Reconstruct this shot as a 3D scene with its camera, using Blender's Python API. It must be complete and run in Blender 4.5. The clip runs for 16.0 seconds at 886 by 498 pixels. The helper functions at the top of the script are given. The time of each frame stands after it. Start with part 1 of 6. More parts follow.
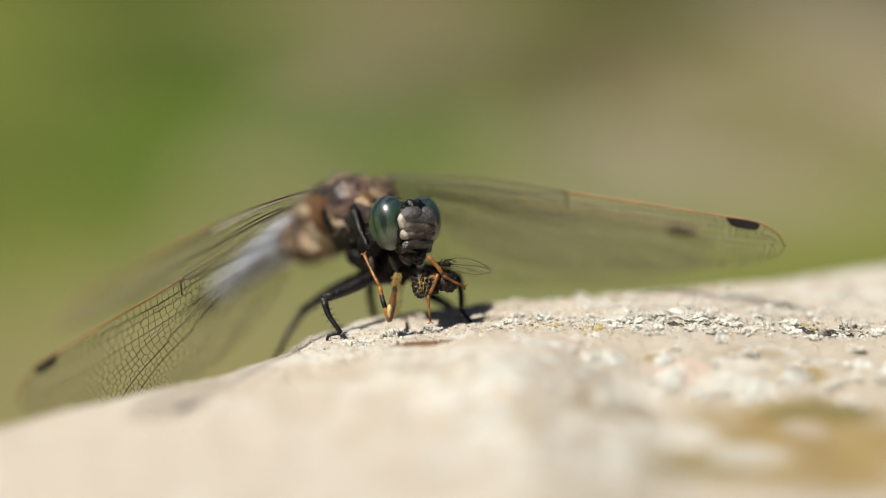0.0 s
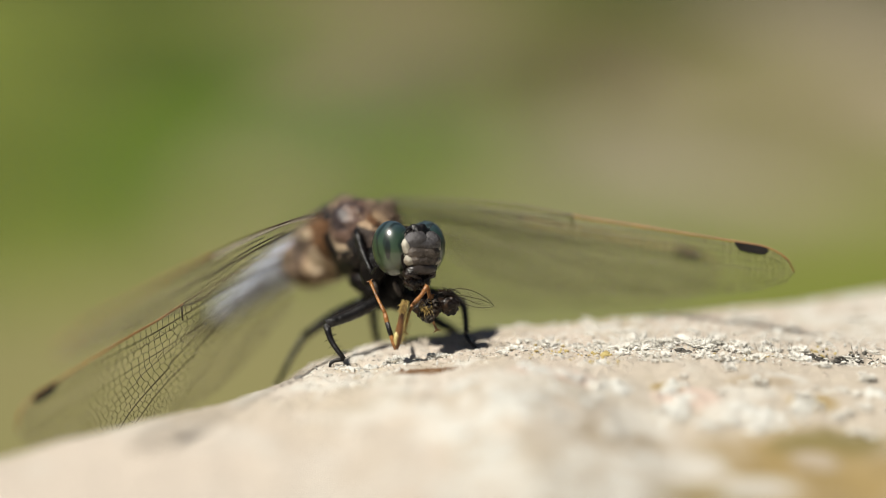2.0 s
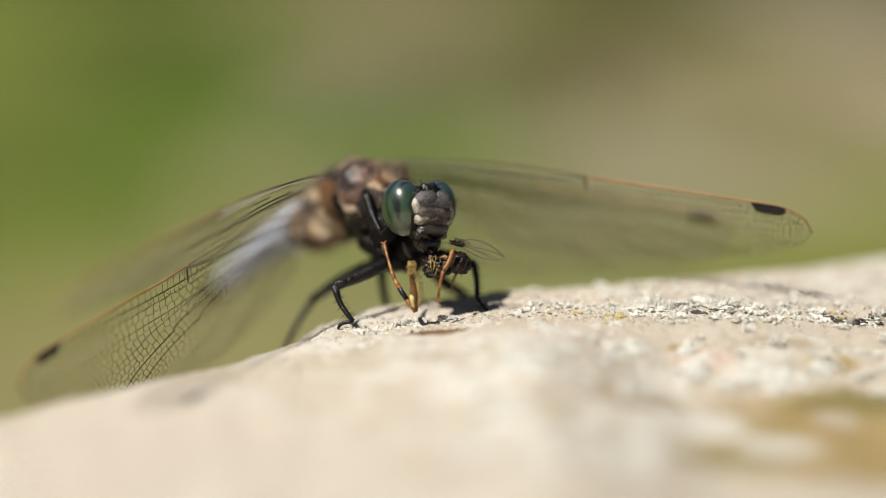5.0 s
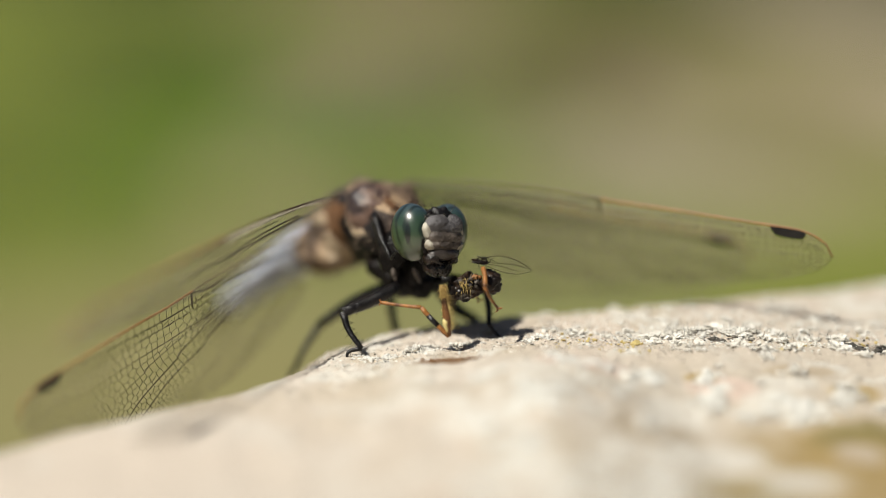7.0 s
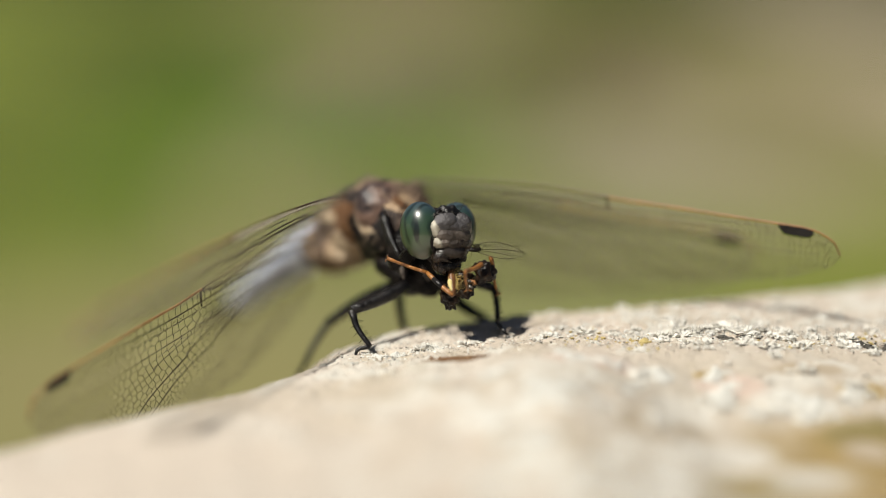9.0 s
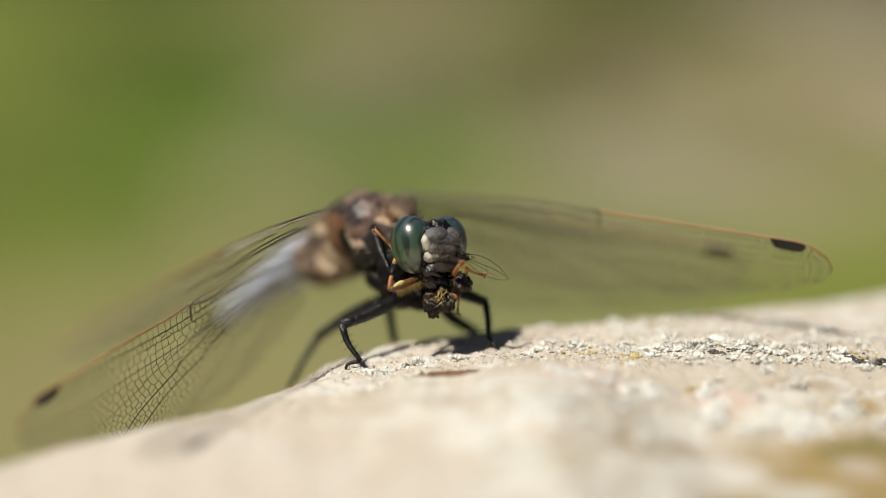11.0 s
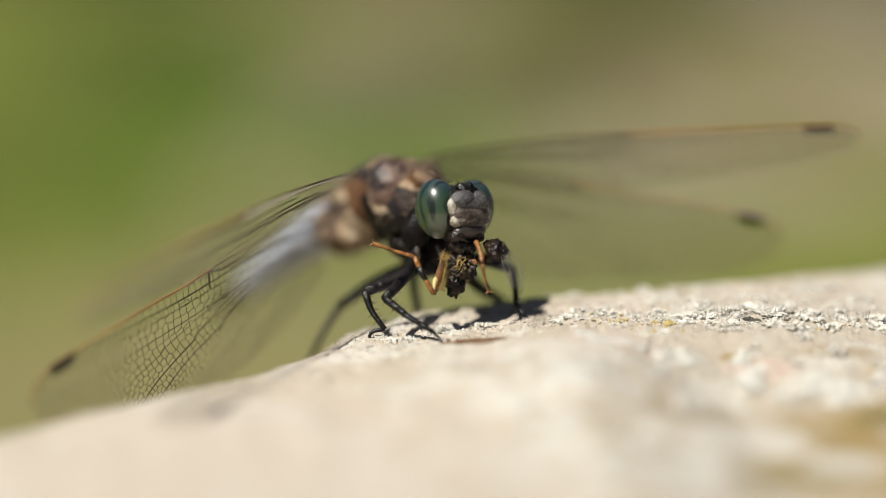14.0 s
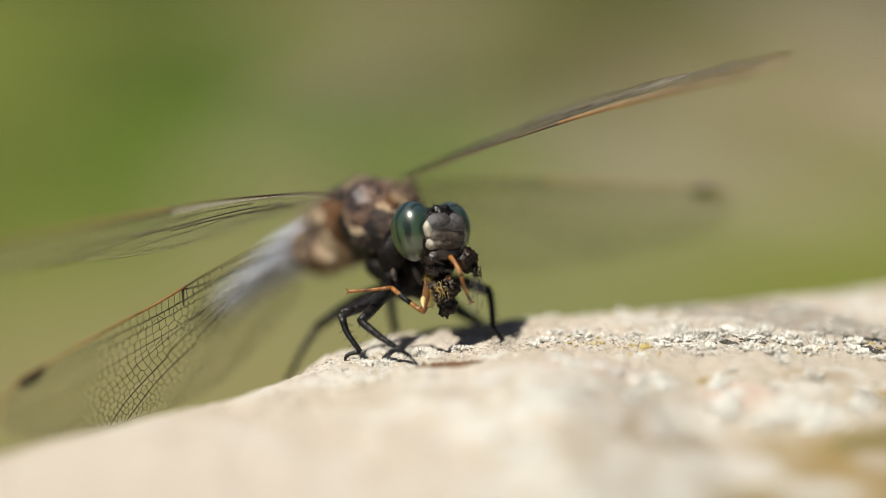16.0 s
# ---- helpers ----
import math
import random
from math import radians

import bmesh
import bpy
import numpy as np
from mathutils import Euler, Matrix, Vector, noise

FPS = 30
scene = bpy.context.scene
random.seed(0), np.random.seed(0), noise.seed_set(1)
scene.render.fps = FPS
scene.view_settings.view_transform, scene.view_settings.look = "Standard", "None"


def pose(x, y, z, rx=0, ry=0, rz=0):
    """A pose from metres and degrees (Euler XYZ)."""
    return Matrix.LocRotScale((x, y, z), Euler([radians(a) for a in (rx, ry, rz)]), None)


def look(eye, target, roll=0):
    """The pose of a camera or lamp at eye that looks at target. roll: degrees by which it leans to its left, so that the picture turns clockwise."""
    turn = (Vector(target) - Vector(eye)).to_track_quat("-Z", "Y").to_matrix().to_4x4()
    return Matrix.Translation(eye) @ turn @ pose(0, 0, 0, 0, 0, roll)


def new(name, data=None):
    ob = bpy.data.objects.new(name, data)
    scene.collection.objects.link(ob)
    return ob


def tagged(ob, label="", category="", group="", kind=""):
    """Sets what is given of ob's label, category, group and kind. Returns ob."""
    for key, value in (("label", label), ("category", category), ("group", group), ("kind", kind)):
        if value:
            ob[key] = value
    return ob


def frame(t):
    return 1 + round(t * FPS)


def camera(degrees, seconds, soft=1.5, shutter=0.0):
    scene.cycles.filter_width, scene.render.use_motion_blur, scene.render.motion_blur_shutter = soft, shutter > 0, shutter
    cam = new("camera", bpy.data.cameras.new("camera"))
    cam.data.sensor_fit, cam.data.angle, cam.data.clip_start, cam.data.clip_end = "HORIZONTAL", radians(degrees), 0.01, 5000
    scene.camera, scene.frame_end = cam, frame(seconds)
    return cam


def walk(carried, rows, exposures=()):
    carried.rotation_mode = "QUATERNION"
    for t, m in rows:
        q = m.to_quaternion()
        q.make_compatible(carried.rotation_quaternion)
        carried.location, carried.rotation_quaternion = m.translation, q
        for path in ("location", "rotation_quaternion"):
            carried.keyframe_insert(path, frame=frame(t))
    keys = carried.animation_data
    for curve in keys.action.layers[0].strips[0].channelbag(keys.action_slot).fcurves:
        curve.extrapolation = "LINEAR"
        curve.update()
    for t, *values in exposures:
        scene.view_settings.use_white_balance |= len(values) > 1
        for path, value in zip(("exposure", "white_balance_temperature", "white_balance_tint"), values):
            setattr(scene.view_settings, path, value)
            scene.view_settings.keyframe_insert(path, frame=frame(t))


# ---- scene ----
from mathutils.geometry import delaunay_2d_cdt

cam = camera(28.0, 16.0, soft=0.6)
walk(cam, [
    (0.0, pose(0.00264, -0.17616, 0.40322, 75.98, 0.01, 0.00)),
    (0.5, pose(0.00213, -0.17614, 0.40369, 75.98, -0.00, 0.00)),
    (1.0, pose(-0.00061, -0.17482, 0.40456, 75.99, 0.00, 0.01)),
    (1.5, pose(0.00127, -0.17403, 0.40312, 75.99, -0.00, 0.01)),
    (2.0, pose(0.00215, -0.17313, 0.40507, 76.00, -0.03, 0.00)),
    (2.5, pose(0.00139, -0.17410, 0.40375, 75.99, -0.00, 0.01)),
    (3.0, pose(0.00137, -0.17444, 0.40270, 75.99, -0.01, 0.02)),
    (5.5, pose(0.00086, -0.16871, 0.40015, 75.99, -0.02, -0.06)),
    (6.0, pose(0.00098, -0.16702, 0.40061, 75.98, 0.00, 0.05)),
    (6.5, pose(0.00125, -0.16587, 0.40116, 75.99, 0.04, 0.03)),
    (7.0, pose(-0.00000, -0.16544, 0.40156, 76.00, -0.00, -0.00)),
    (7.5, pose(-0.00038, -0.16600, 0.40105, 76.04, -0.01, -0.05)),
    (8.0, pose(0.00005, -0.16597, 0.39927, 76.03, 0.03, -0.03)),
    (8.5, pose(0.00037, -0.16666, 0.40034, 76.01, -0.01, 0.01)),
    (9.0, pose(-0.00073, -0.16581, 0.40132, 76.05, -0.00, 0.04)),
    (11.5, pose(0.00014, -0.16461, 0.40256, 76.02, -0.05, -0.00)),
    (12.0, pose(-0.00308, -0.16395, 0.39919, 76.00, -0.05, -0.00)),
    (12.5, pose(-0.00253, -0.16256, 0.39786, 76.00, -0.01, -0.01)),
    (13.0, pose(-0.00235, -0.16080, 0.39809, 76.00, -0.02, -0.00)),
    (13.5, pose(-0.00319, -0.15981, 0.39957, 76.00, 0.02, 0.00)),
    (14.0, pose(-0.00239, -0.16064, 0.39815, 76.00, 0.05, -0.00)),
    (14.5, pose(-0.00069, -0.16136, 0.39759, 75.99, 0.04, -0.00)),
    (15.0, pose(-0.00085, -0.16025, 0.39912, 76.00, 0.02, 0.00)),
    (15.5, pose(-0.00085, -0.15919, 0.39956, 76.00, 0.04, 0.00)),
    (16.0, pose(-0.00017, -0.15951, 0.40007, 75.99, 0.01, -0.00)),
])

# ---- light ----
world = bpy.data.worlds.new("sky")
scene.world = world
world.use_nodes = True
sky = world.node_tree.nodes.new("ShaderNodeTexSky")
sky.sky_type, sky.sun_disc = "NISHITA", False
sky.sun_elevation, sky.sun_rotation = radians(56.4), radians(234.8)
backdrop_node = world.node_tree.nodes["Background"]
backdrop_node.inputs["Strength"].default_value = 0.022
world.node_tree.links.new(sky.outputs[0], backdrop_node.inputs["Color"])
sun_data = bpy.data.lights.new("sun", "SUN")
sun_data.energy, sun_data.angle, sun_data.color = 4.5, radians(0.53), (1.0, 0.96, 0.86)
sun = new("sun", sun_data)
SUN_WAY = Vector((-0.455, -0.315, 0.833))
sun.matrix_world = look(SUN_WAY * 3, (0, 0, 0))
scene.view_settings.exposure = 0.35

MM = 0.001
ROCK_TOP = 0.35
# the slope on which the insect sits, and in which its parts are laid out in millimetres:
# x across, y away, z up
PERCH = pose(0, 0, ROCK_TOP, -14)


# ---- materials ----
def material(name, colour, second=None, scale=300.0, detail=4.0, rough=0.6, rough2=None, bump=0.0, bump_scale=None,
             metal=0.0, spec=0.5, coat=0.0, mix=(0.35, 0.65), fine=0.15, sheen=0.0):
    m = bpy.data.materials.new(name)
    m.use_nodes = True
    nt = m.node_tree
    b = nt.nodes["Principled BSDF"]
    tc = nt.nodes.new("ShaderNodeTexCoord")
    n1 = nt.nodes.new("ShaderNodeTexNoise")
    n1.inputs["Scale"].default_value, n1.inputs["Detail"].default_value = scale, detail
    nt.links.new(tc.outputs["Object"], n1.inputs["Vector"])
    ramp = nt.nodes.new("ShaderNodeValToRGB")
    ramp.color_ramp.elements[0].position, ramp.color_ramp.elements[1].position = mix
    second = second or tuple(c * 0.7 for c in colour)
    ramp.color_ramp.elements[0].color, ramp.color_ramp.elements[1].color = (*second, 1), (*colour, 1)
    nt.links.new(n1.outputs["Fac"], ramp.inputs["Fac"])
    n2 = nt.nodes.new("ShaderNodeTexNoise")
    n2.inputs["Scale"].default_value, n2.inputs["Detail"].default_value = scale * 6, 3
    nt.links.new(tc.outputs["Object"], n2.inputs["Vector"])
    mx = nt.nodes.new("ShaderNodeMix")
    mx.data_type, mx.blend_type = "RGBA", "OVERLAY"
    mx.inputs["Factor"].default_value = fine
    nt.links.new(ramp.outputs["Color"], mx.inputs["A"])
    nt.links.new(n2.outputs["Fac"], mx.inputs["B"])
    nt.links.new(mx.outputs["Result"], b.inputs["Base Color"])
    b.inputs["Roughness"].default_value = rough
    if rough2 is not None:
        mr = nt.nodes.new("ShaderNodeMapRange")
        mr.inputs["To Min"].default_value, mr.inputs["To Max"].default_value = rough, rough2
        nt.links.new(n2.outputs["Fac"], mr.inputs["Value"])
        nt.links.new(mr.outputs["Result"], b.inputs["Roughness"])
    b.inputs["Metallic"].default_value = metal
    b.inputs["Specular IOR Level"].default_value = spec
    b.inputs["Coat Weight"].default_value = coat
    b.inputs["Sheen Weight"].default_value = sheen
    if bump:
        n3 = nt.nodes.new("ShaderNodeTexNoise")
        n3.inputs["Scale"].default_value, n3.inputs["Detail"].default_value = bump_scale or scale * 3, 5
        nt.links.new(tc.outputs["Object"], n3.inputs["Vector"])
        bp = nt.nodes.new("ShaderNodeBump")
        bp.inputs["Strength"].default_value, bp.inputs["Distance"].default_value = bump, 0.0003
        nt.links.new(n3.outputs["Fac"], bp.inputs["Height"])
        nt.links.new(bp.outputs["Normal"], b.inputs["Normal"])
    return m


def thorax_material():
    """Brown fur over dark plates: tan and black blotches, with tan flank panels of their own shape."""
    m = material("brown_thorax", (0.25, 0.175, 0.122), (0.08, 0.052, 0.036), 700, rough=0.5, rough2=0.7, bump=0.8, bump_scale=1800, spec=0.25, mix=(0.4, 0.6))
    nt = m.node_tree
    b = nt.nodes["Principled BSDF"]
    last = b.inputs["Base Color"].links[0].from_socket
    tc = nt.nodes.new("ShaderNodeTexCoord")

    def lay(fac, lo, hi, colour):
        nonlocal last
        mr = nt.nodes.new("ShaderNodeMapRange")
        mr.inputs["From Min"].default_value, mr.inputs["From Max"].default_value = lo, hi
        nt.links.new(fac, mr.inputs["Value"])
        mx = nt.nodes.new("ShaderNodeMix")
        mx.data_type = "RGBA"
        nt.links.new(mr.outputs["Result"], mx.inputs["Factor"])
        nt.links.new(last, mx.inputs["A"])
        mx.inputs["B"].default_value = (*colour, 1)
        last = mx.outputs["Result"]

    def blotch(scale, detail=3):
        ns = nt.nodes.new("ShaderNodeTexNoise")
        ns.inputs["Scale"].default_value, ns.inputs["Detail"].default_value, ns.inputs["Distortion"].default_value = scale, detail, 0.5
        nt.links.new(tc.outputs["Object"], ns.inputs["Vector"])
        return ns.outputs["Fac"]

    def panel(c, rx, rz, turn, colour):
        mp = nt.nodes.new("ShaderNodeMapping")
        mp.vector_type = "TEXTURE"
        mp.inputs["Location"].default_value = (c[0] * MM, c[1] * MM, c[2] * MM)
        mp.inputs["Rotation"].default_value = (0, radians(turn), 0)
        mp.inputs["Scale"].default_value = (rx * MM, 0.03, rz * MM)
        nt.links.new(tc.outputs["Object"], mp.inputs["Vector"])
        gr = nt.nodes.new("ShaderNodeTexGradient")
        gr.gradient_type = "SPHERICAL"
        nt.links.new(mp.outputs["Vector"], gr.inputs["Vector"])
        ma = nt.nodes.new("ShaderNodeMath")
        ma.operation = "MULTIPLY_ADD"
        nt.links.new(blotch(420), ma.inputs[0])
        ma.inputs[1].default_value = 0.7
        nt.links.new(gr.outputs["Fac"], ma.inputs[2])
        lay(ma.outputs[0], 0.48, 0.64, colour)

    lay(blotch(330), 0.52, 0.62, (0.035, 0.023, 0.018))
    for q in THORAX_PANELS:
        panel(*q)
    lay(blotch(520), 0.58, 0.68, (0.030, 0.020, 0.015))
    nt.links.new(last, b.inputs["Base Color"])
    return m


# centre, half width, half height, turn and colour of the panels on the thorax
TAN, SOOT, RUST, DUST = (0.35, 0.245, 0.152), (0.012, 0.010, 0.010), (0.12, 0.058, 0.026), (0.41, 0.315, 0.215)
THORAX_PANELS = [
    ((-11.29, 10.00, 9.48), 2.6, 2.7, -8, TAN),
    ((-11.58, 10.00, 10.06), 1.2, 2.2, -8, DUST),
    ((-10.88, 10.00, 12.10), 1, 2.6, -32, RUST),
    ((-9.08, 10.00, 10.53), 0.85, 4.4, -24, SOOT),
    ((-11.29, 10.00, 14.14), 1.6, 1.6, 0, RUST),
    ((-13.68, 10.00, 11.93), 0.7, 2.2, 10, SOOT),
    ((-12.86, 10.00, 13.21), 0.95, 0.8, 0, DUST),
    ((-8.38, 10.00, 11.52), 0.9, 2.6, -30, DUST),
    ((-7.51, 10.00, 9.48), 1.5, 2.6, -25, SOOT),
    ((-7.51, 10.00, 12.39), 0.8, 3.4, -30, SOOT),
    ((-12.16, 10.00, 7.62), 2.6, 0.7, 8, RUST),
    ((-7.22, 10.00, 15.59), 3.2, 0.9, 12, TAN),
    ((-5.47, 10.00, 14.72), 2.4, 1.4, 15, TAN),
    ((-5.47, 10.00, 14.72), 0.5, 2.2, -50, RUST),
    ((-7.80, 10.00, 14.84), 0.55, 2.4, -38, SOOT),
    ((-10.01, 10.00, 15.30), 1.5, 0.8, -20, SOOT),
    ((-8.96, 10.00, 13.85), 0.6, 2.2, -20, SOOT),
]


M_CHITIN = material("black_chitin", (0.006, 0.0055, 0.006), (0.016, 0.014, 0.014), 900, rough=0.2, rough2=0.48, bump=0.75, bump_scale=1800, spec=0.36)
M_FACE = material("grey_face", (0.115, 0.108, 0.112), (0.045, 0.040, 0.040), 700, rough=0.36, rough2=0.6, bump=0.7, bump_scale=4200, spec=0.4, fine=0.45)
M_FACE_BROWN = material("brown_face", (0.150, 0.120, 0.098), (0.042, 0.031, 0.025), 600, rough=0.42, rough2=0.62, bump=0.8, bump_scale=3200, spec=0.45, fine=0.4)
M_BLACK = material("matt_black", (0.004, 0.0035, 0.0035), (0.012, 0.009, 0.008), 900, rough=0.25, rough2=0.5, bump=0.3, bump_scale=3000, spec=0.16)
M_LIP = material("dark_lip", (0.075, 0.062, 0.054), (0.022, 0.016, 0.013), 800, rough=0.3, bump=0.2, bump_scale=2500)
M_JAW = material("brown_jaw", (0.024, 0.013, 0.008), (0.006, 0.005, 0.004), 700, rough=0.15, rough2=0.4, bump=0.6, bump_scale=2600)
M_PALE = material("pale_face", (0.46, 0.43, 0.35), (0.24, 0.20, 0.15), 700, rough=0.55, bump=0.5, bump_scale=3500)
M_THORAX = thorax_material()
M_PATCH = material("tan_patch", (0.36, 0.25, 0.165), (0.10, 0.06, 0.04), 500, rough=0.6, bump=0.3)
M_DARK = material("dark_suture", (0.008, 0.006, 0.006), (0.02, 0.014, 0.010), 500, rough=0.6, spec=0.25)
M_BLUE = material("blue_bloom", (0.56, 0.60, 0.72), (0.42, 0.45, 0.56), 300, rough=0.75, bump=0.2)
M_ORANGE = material("orange_leg", (0.34, 0.14, 0.034), (0.075, 0.028, 0.009), 1000, mix=(0.35, 0.65), rough=0.38, bump=0.5, bump_scale=2500)
M_YELLOW = material("yellow_hair", (0.66, 0.49, 0.17), (0.46, 0.32, 0.10), 600, rough=0.6)
M_PREY = material("dark_prey", (0.009, 0.006, 0.005), (0.052, 0.028, 0.014), 900, rough=0.22, rough2=0.4, bump=0.5, bump_scale=2500, mix=(0.3, 0.5), spec=0.25)
M_VEIN = material("dark_vein", (0.030, 0.022, 0.014), (0.06, 0.043, 0.026), 300, rough=0.34)
M_RIM = material("brown_rim", (0.13, 0.085, 0.045), (0.07, 0.045, 0.025), 300, rough=0.4)
M_COSTA = material("amber_costa", (0.38, 0.18, 0.06), (0.25, 0.11, 0.035), 300, rough=0.45)


def eye_material():
    m = material("green_eye", (0.055, 0.105, 0.075), (0.035, 0.075, 0.07), 150, rough=0.34, spec=0.4)
    m.node_tree.nodes["Principled BSDF"].inputs["Coat IOR"].default_value = 1.58
    m.node_tree.nodes["Principled BSDF"].inputs["Coat Weight"].default_value = 1.0
    m.node_tree.nodes["Principled BSDF"].inputs["Coat Roughness"].default_value = 0.2
    nt = m.node_tree
    b = nt.nodes["Principled BSDF"]
    # green below, crown tinted blue-grey as sky sheen, dark upright smears across the middle
    tc = nt.nodes.new("ShaderNodeTexCoord")
    sep = nt.nodes.new("ShaderNodeSeparateXYZ")
    nt.links.new(tc.outputs["Object"], sep.inputs[0])
    low = nt.nodes.new("ShaderNodeValToRGB")
    el = low.color_ramp.elements
    el[0].position, el[0].color = 0.0, (0.050, 0.066, 0.038, 1)
    el[1].position, el[1].color = 1.0, (0.046, 0.070, 0.082, 1)
    for p, c in ((0.25, (0.050, 0.074, 0.038, 1)), (0.5, (0.034, 0.060, 0.030, 1)), (0.75, (0.022, 0.046, 0.028, 1)), (0.88, (0.026, 0.048, 0.048, 1))):
        e = el.new(p)
        e.color = c
    up = nt.nodes.new("ShaderNodeMapRange")
    up.inputs["From Min"].default_value, up.inputs["From Max"].default_value = -0.0027, 0.0027
    nt.links.new(sep.outputs["Z"], up.inputs["Value"])
    nt.links.new(up.outputs["Result"], low.inputs["Fac"])
    wave = nt.nodes.new("ShaderNodeTexWave")
    wave.bands_direction = "Y"
    wave.inputs["Scale"].default_value, wave.inputs["Distortion"].default_value = 300, 4.5
    wave.inputs["Detail"].default_value, wave.inputs["Phase Offset"].default_value = 2.5, 1.2
    nt.links.new(tc.outputs["Object"], wave.inputs["Vector"])
    band = nt.nodes.new("ShaderNodeMapRange")
    band.inputs["From Min"].default_value, band.inputs["From Max"].default_value = 0.45, 0.1
    band.inputs["To Max"].default_value = 0.72
    nt.links.new(wave.outputs["Fac"], band.inputs["Value"])
    mid = nt.nodes.new("ShaderNodeMapRange")
    mid.interpolation_type = "SMOOTHSTEP"
    mid.inputs["From Min"].default_value, mid.inputs["From Max"].default_value = -0.0019, -0.0006
    nt.links.new(sep.outputs["Z"], mid.inputs["Value"])
    mul = nt.nodes.new("ShaderNodeMath")
    mul.operation = "MULTIPLY"
    nt.links.new(band.outputs["Result"], mul.inputs[0])
    nt.links.new(mid.outputs["Result"], mul.inputs[1])
    mx = nt.nodes.new("ShaderNodeMix")
    mx.data_type = "RGBA"
    nt.links.new(mul.outputs[0], mx.inputs["Factor"])
    nt.links.new(low.outputs["Color"], mx.inputs["A"])
    mx.inputs["B"].default_value = (0.004, 0.008, 0.006, 1)
    # one dark upright fleck in the middle of each eye
    mp = nt.nodes.new("ShaderNodeMapping")
    mp.vector_type = "TEXTURE"
    mp.inputs["Location"].default_value = (-1.62 * MM, -1.5 * MM, -0.1 * MM)
    mp.inputs["Rotation"].default_value = (0, 0, radians(-36))
    mp.inputs["Scale"].default_value = (0.32 * MM, 1.6 * MM, 1.2 * MM)
    nt.links.new(tc.outputs["Object"], mp.inputs["Vector"])
    gr = nt.nodes.new("ShaderNodeTexGradient")
    gr.gradient_type = "SPHERICAL"
    nt.links.new(mp.outputs["Vector"], gr.inputs["Vector"])
    fleck = nt.nodes.new("ShaderNodeMapRange")
    fleck.inputs["From Max"].default_value, fleck.inputs["To Max"].default_value = 0.3, 0.92
    nt.links.new(gr.outputs["Fac"], fleck.inputs["Value"])
    mf = nt.nodes.new("ShaderNodeMix")
    mf.data_type = "RGBA"
    nt.links.new(fleck.outputs["Result"], mf.inputs["Factor"])
    nt.links.new(mx.outputs["Result"], mf.inputs["A"])
    mf.inputs["B"].default_value = (0.004, 0.007, 0.006, 1)
    nt.links.new(mf.outputs["Result"], b.inputs["Base Color"])
    # facets
    vor = nt.nodes.new("ShaderNodeTexVoronoi")
    vor.inputs["Scale"].default_value = 14000
    nt.links.new(tc.outputs["Object"], vor.inputs["Vector"])
    bp = nt.nodes.new("ShaderNodeBump")
    bp.inputs["Strength"].default_value, bp.inputs["Distance"].default_value = 0.12, 0.00002
    nt.links.new(vor.outputs["Distance"], bp.inputs["Height"])
    nt.links.new(bp.outputs["Normal"], b.inputs["Normal"])
    return m


M_EYE = eye_material()


def membrane_material(name, colour, low, high, shine, rough):
    m = bpy.data.materials.new(name)
    m.use_nodes = True
    nt = m.node_tree
    b = nt.nodes["Principled BSDF"]
    out = nt.nodes["Material Output"]
    b.inputs["Base Color"].default_value = (*colour, 1)
    b.inputs["Roughness"].default_value = rough
    tr = nt.nodes.new("ShaderNodeBsdfTransparent")
    tr.inputs["Color"].default_value = (0.98, 0.975, 0.955, 1)
    tc = nt.nodes.new("ShaderNodeTexCoord")
    ns = nt.nodes.new("ShaderNodeTexNoise")
    ns.inputs["Scale"].default_value = 500
    nt.links.new(tc.outputs["Object"], ns.inputs["Vector"])
    mr = nt.nodes.new("ShaderNodeMapRange")
    mr.inputs["To Min"].default_value, mr.inputs["To Max"].default_value = low, high
    nt.links.new(ns.outputs["Fac"], mr.inputs["Value"])
    mix = nt.nodes.new("ShaderNodeMixShader")
    nt.links.new(mr.outputs["Result"], mix.inputs[0])
    nt.links.new(tr.outputs[0], mix.inputs[1])
    # a thin sheet also lets scattered light through
    thin = nt.nodes.new("ShaderNodeBsdfTranslucent")
    thin.inputs["Color"].default_value = (*colour, 1)
    both = nt.nodes.new("ShaderNodeMixShader")
    both.inputs[0].default_value = 0.5
    nt.links.new(b.outputs[0], both.inputs[1])
    nt.links.new(thin.outputs[0], both.inputs[2])
    nt.links.new(both.outputs[0], mix.inputs[2])
    sheen = nt.nodes.new("ShaderNodeBsdfGlossy")
    sheen.inputs["Roughness"].default_value = rough
    film = nt.nodes.new("ShaderNodeLayerWeight")
    film.inputs["Blend"].default_value = 0.3
    gloss = nt.nodes.new("ShaderNodeMapRange")
    gloss.inputs["From Min"].default_value, gloss.inputs["From Max"].default_value = 0.35, 1.0
    gloss.inputs["To Min"].default_value, gloss.inputs["To Max"].default_value = 0.04 * shine, shine
    nt.links.new(film.outputs["Facing"], gloss.inputs["Value"])
    glaze = nt.nodes.new("ShaderNodeMixShader")
    nt.links.new(gloss.outputs["Result"], glaze.inputs[0])
    nt.links.new(mix.outputs[0], glaze.inputs[1])
    nt.links.new(sheen.outputs[0], glaze.inputs[2])
    nt.links.new(glaze.outputs[0], out.inputs["Surface"])
    return m


M_MEMBRANE = membrane_material("wing_membrane", (0.66, 0.58, 0.43), 0.08, 0.145, 0.24, 0.22)


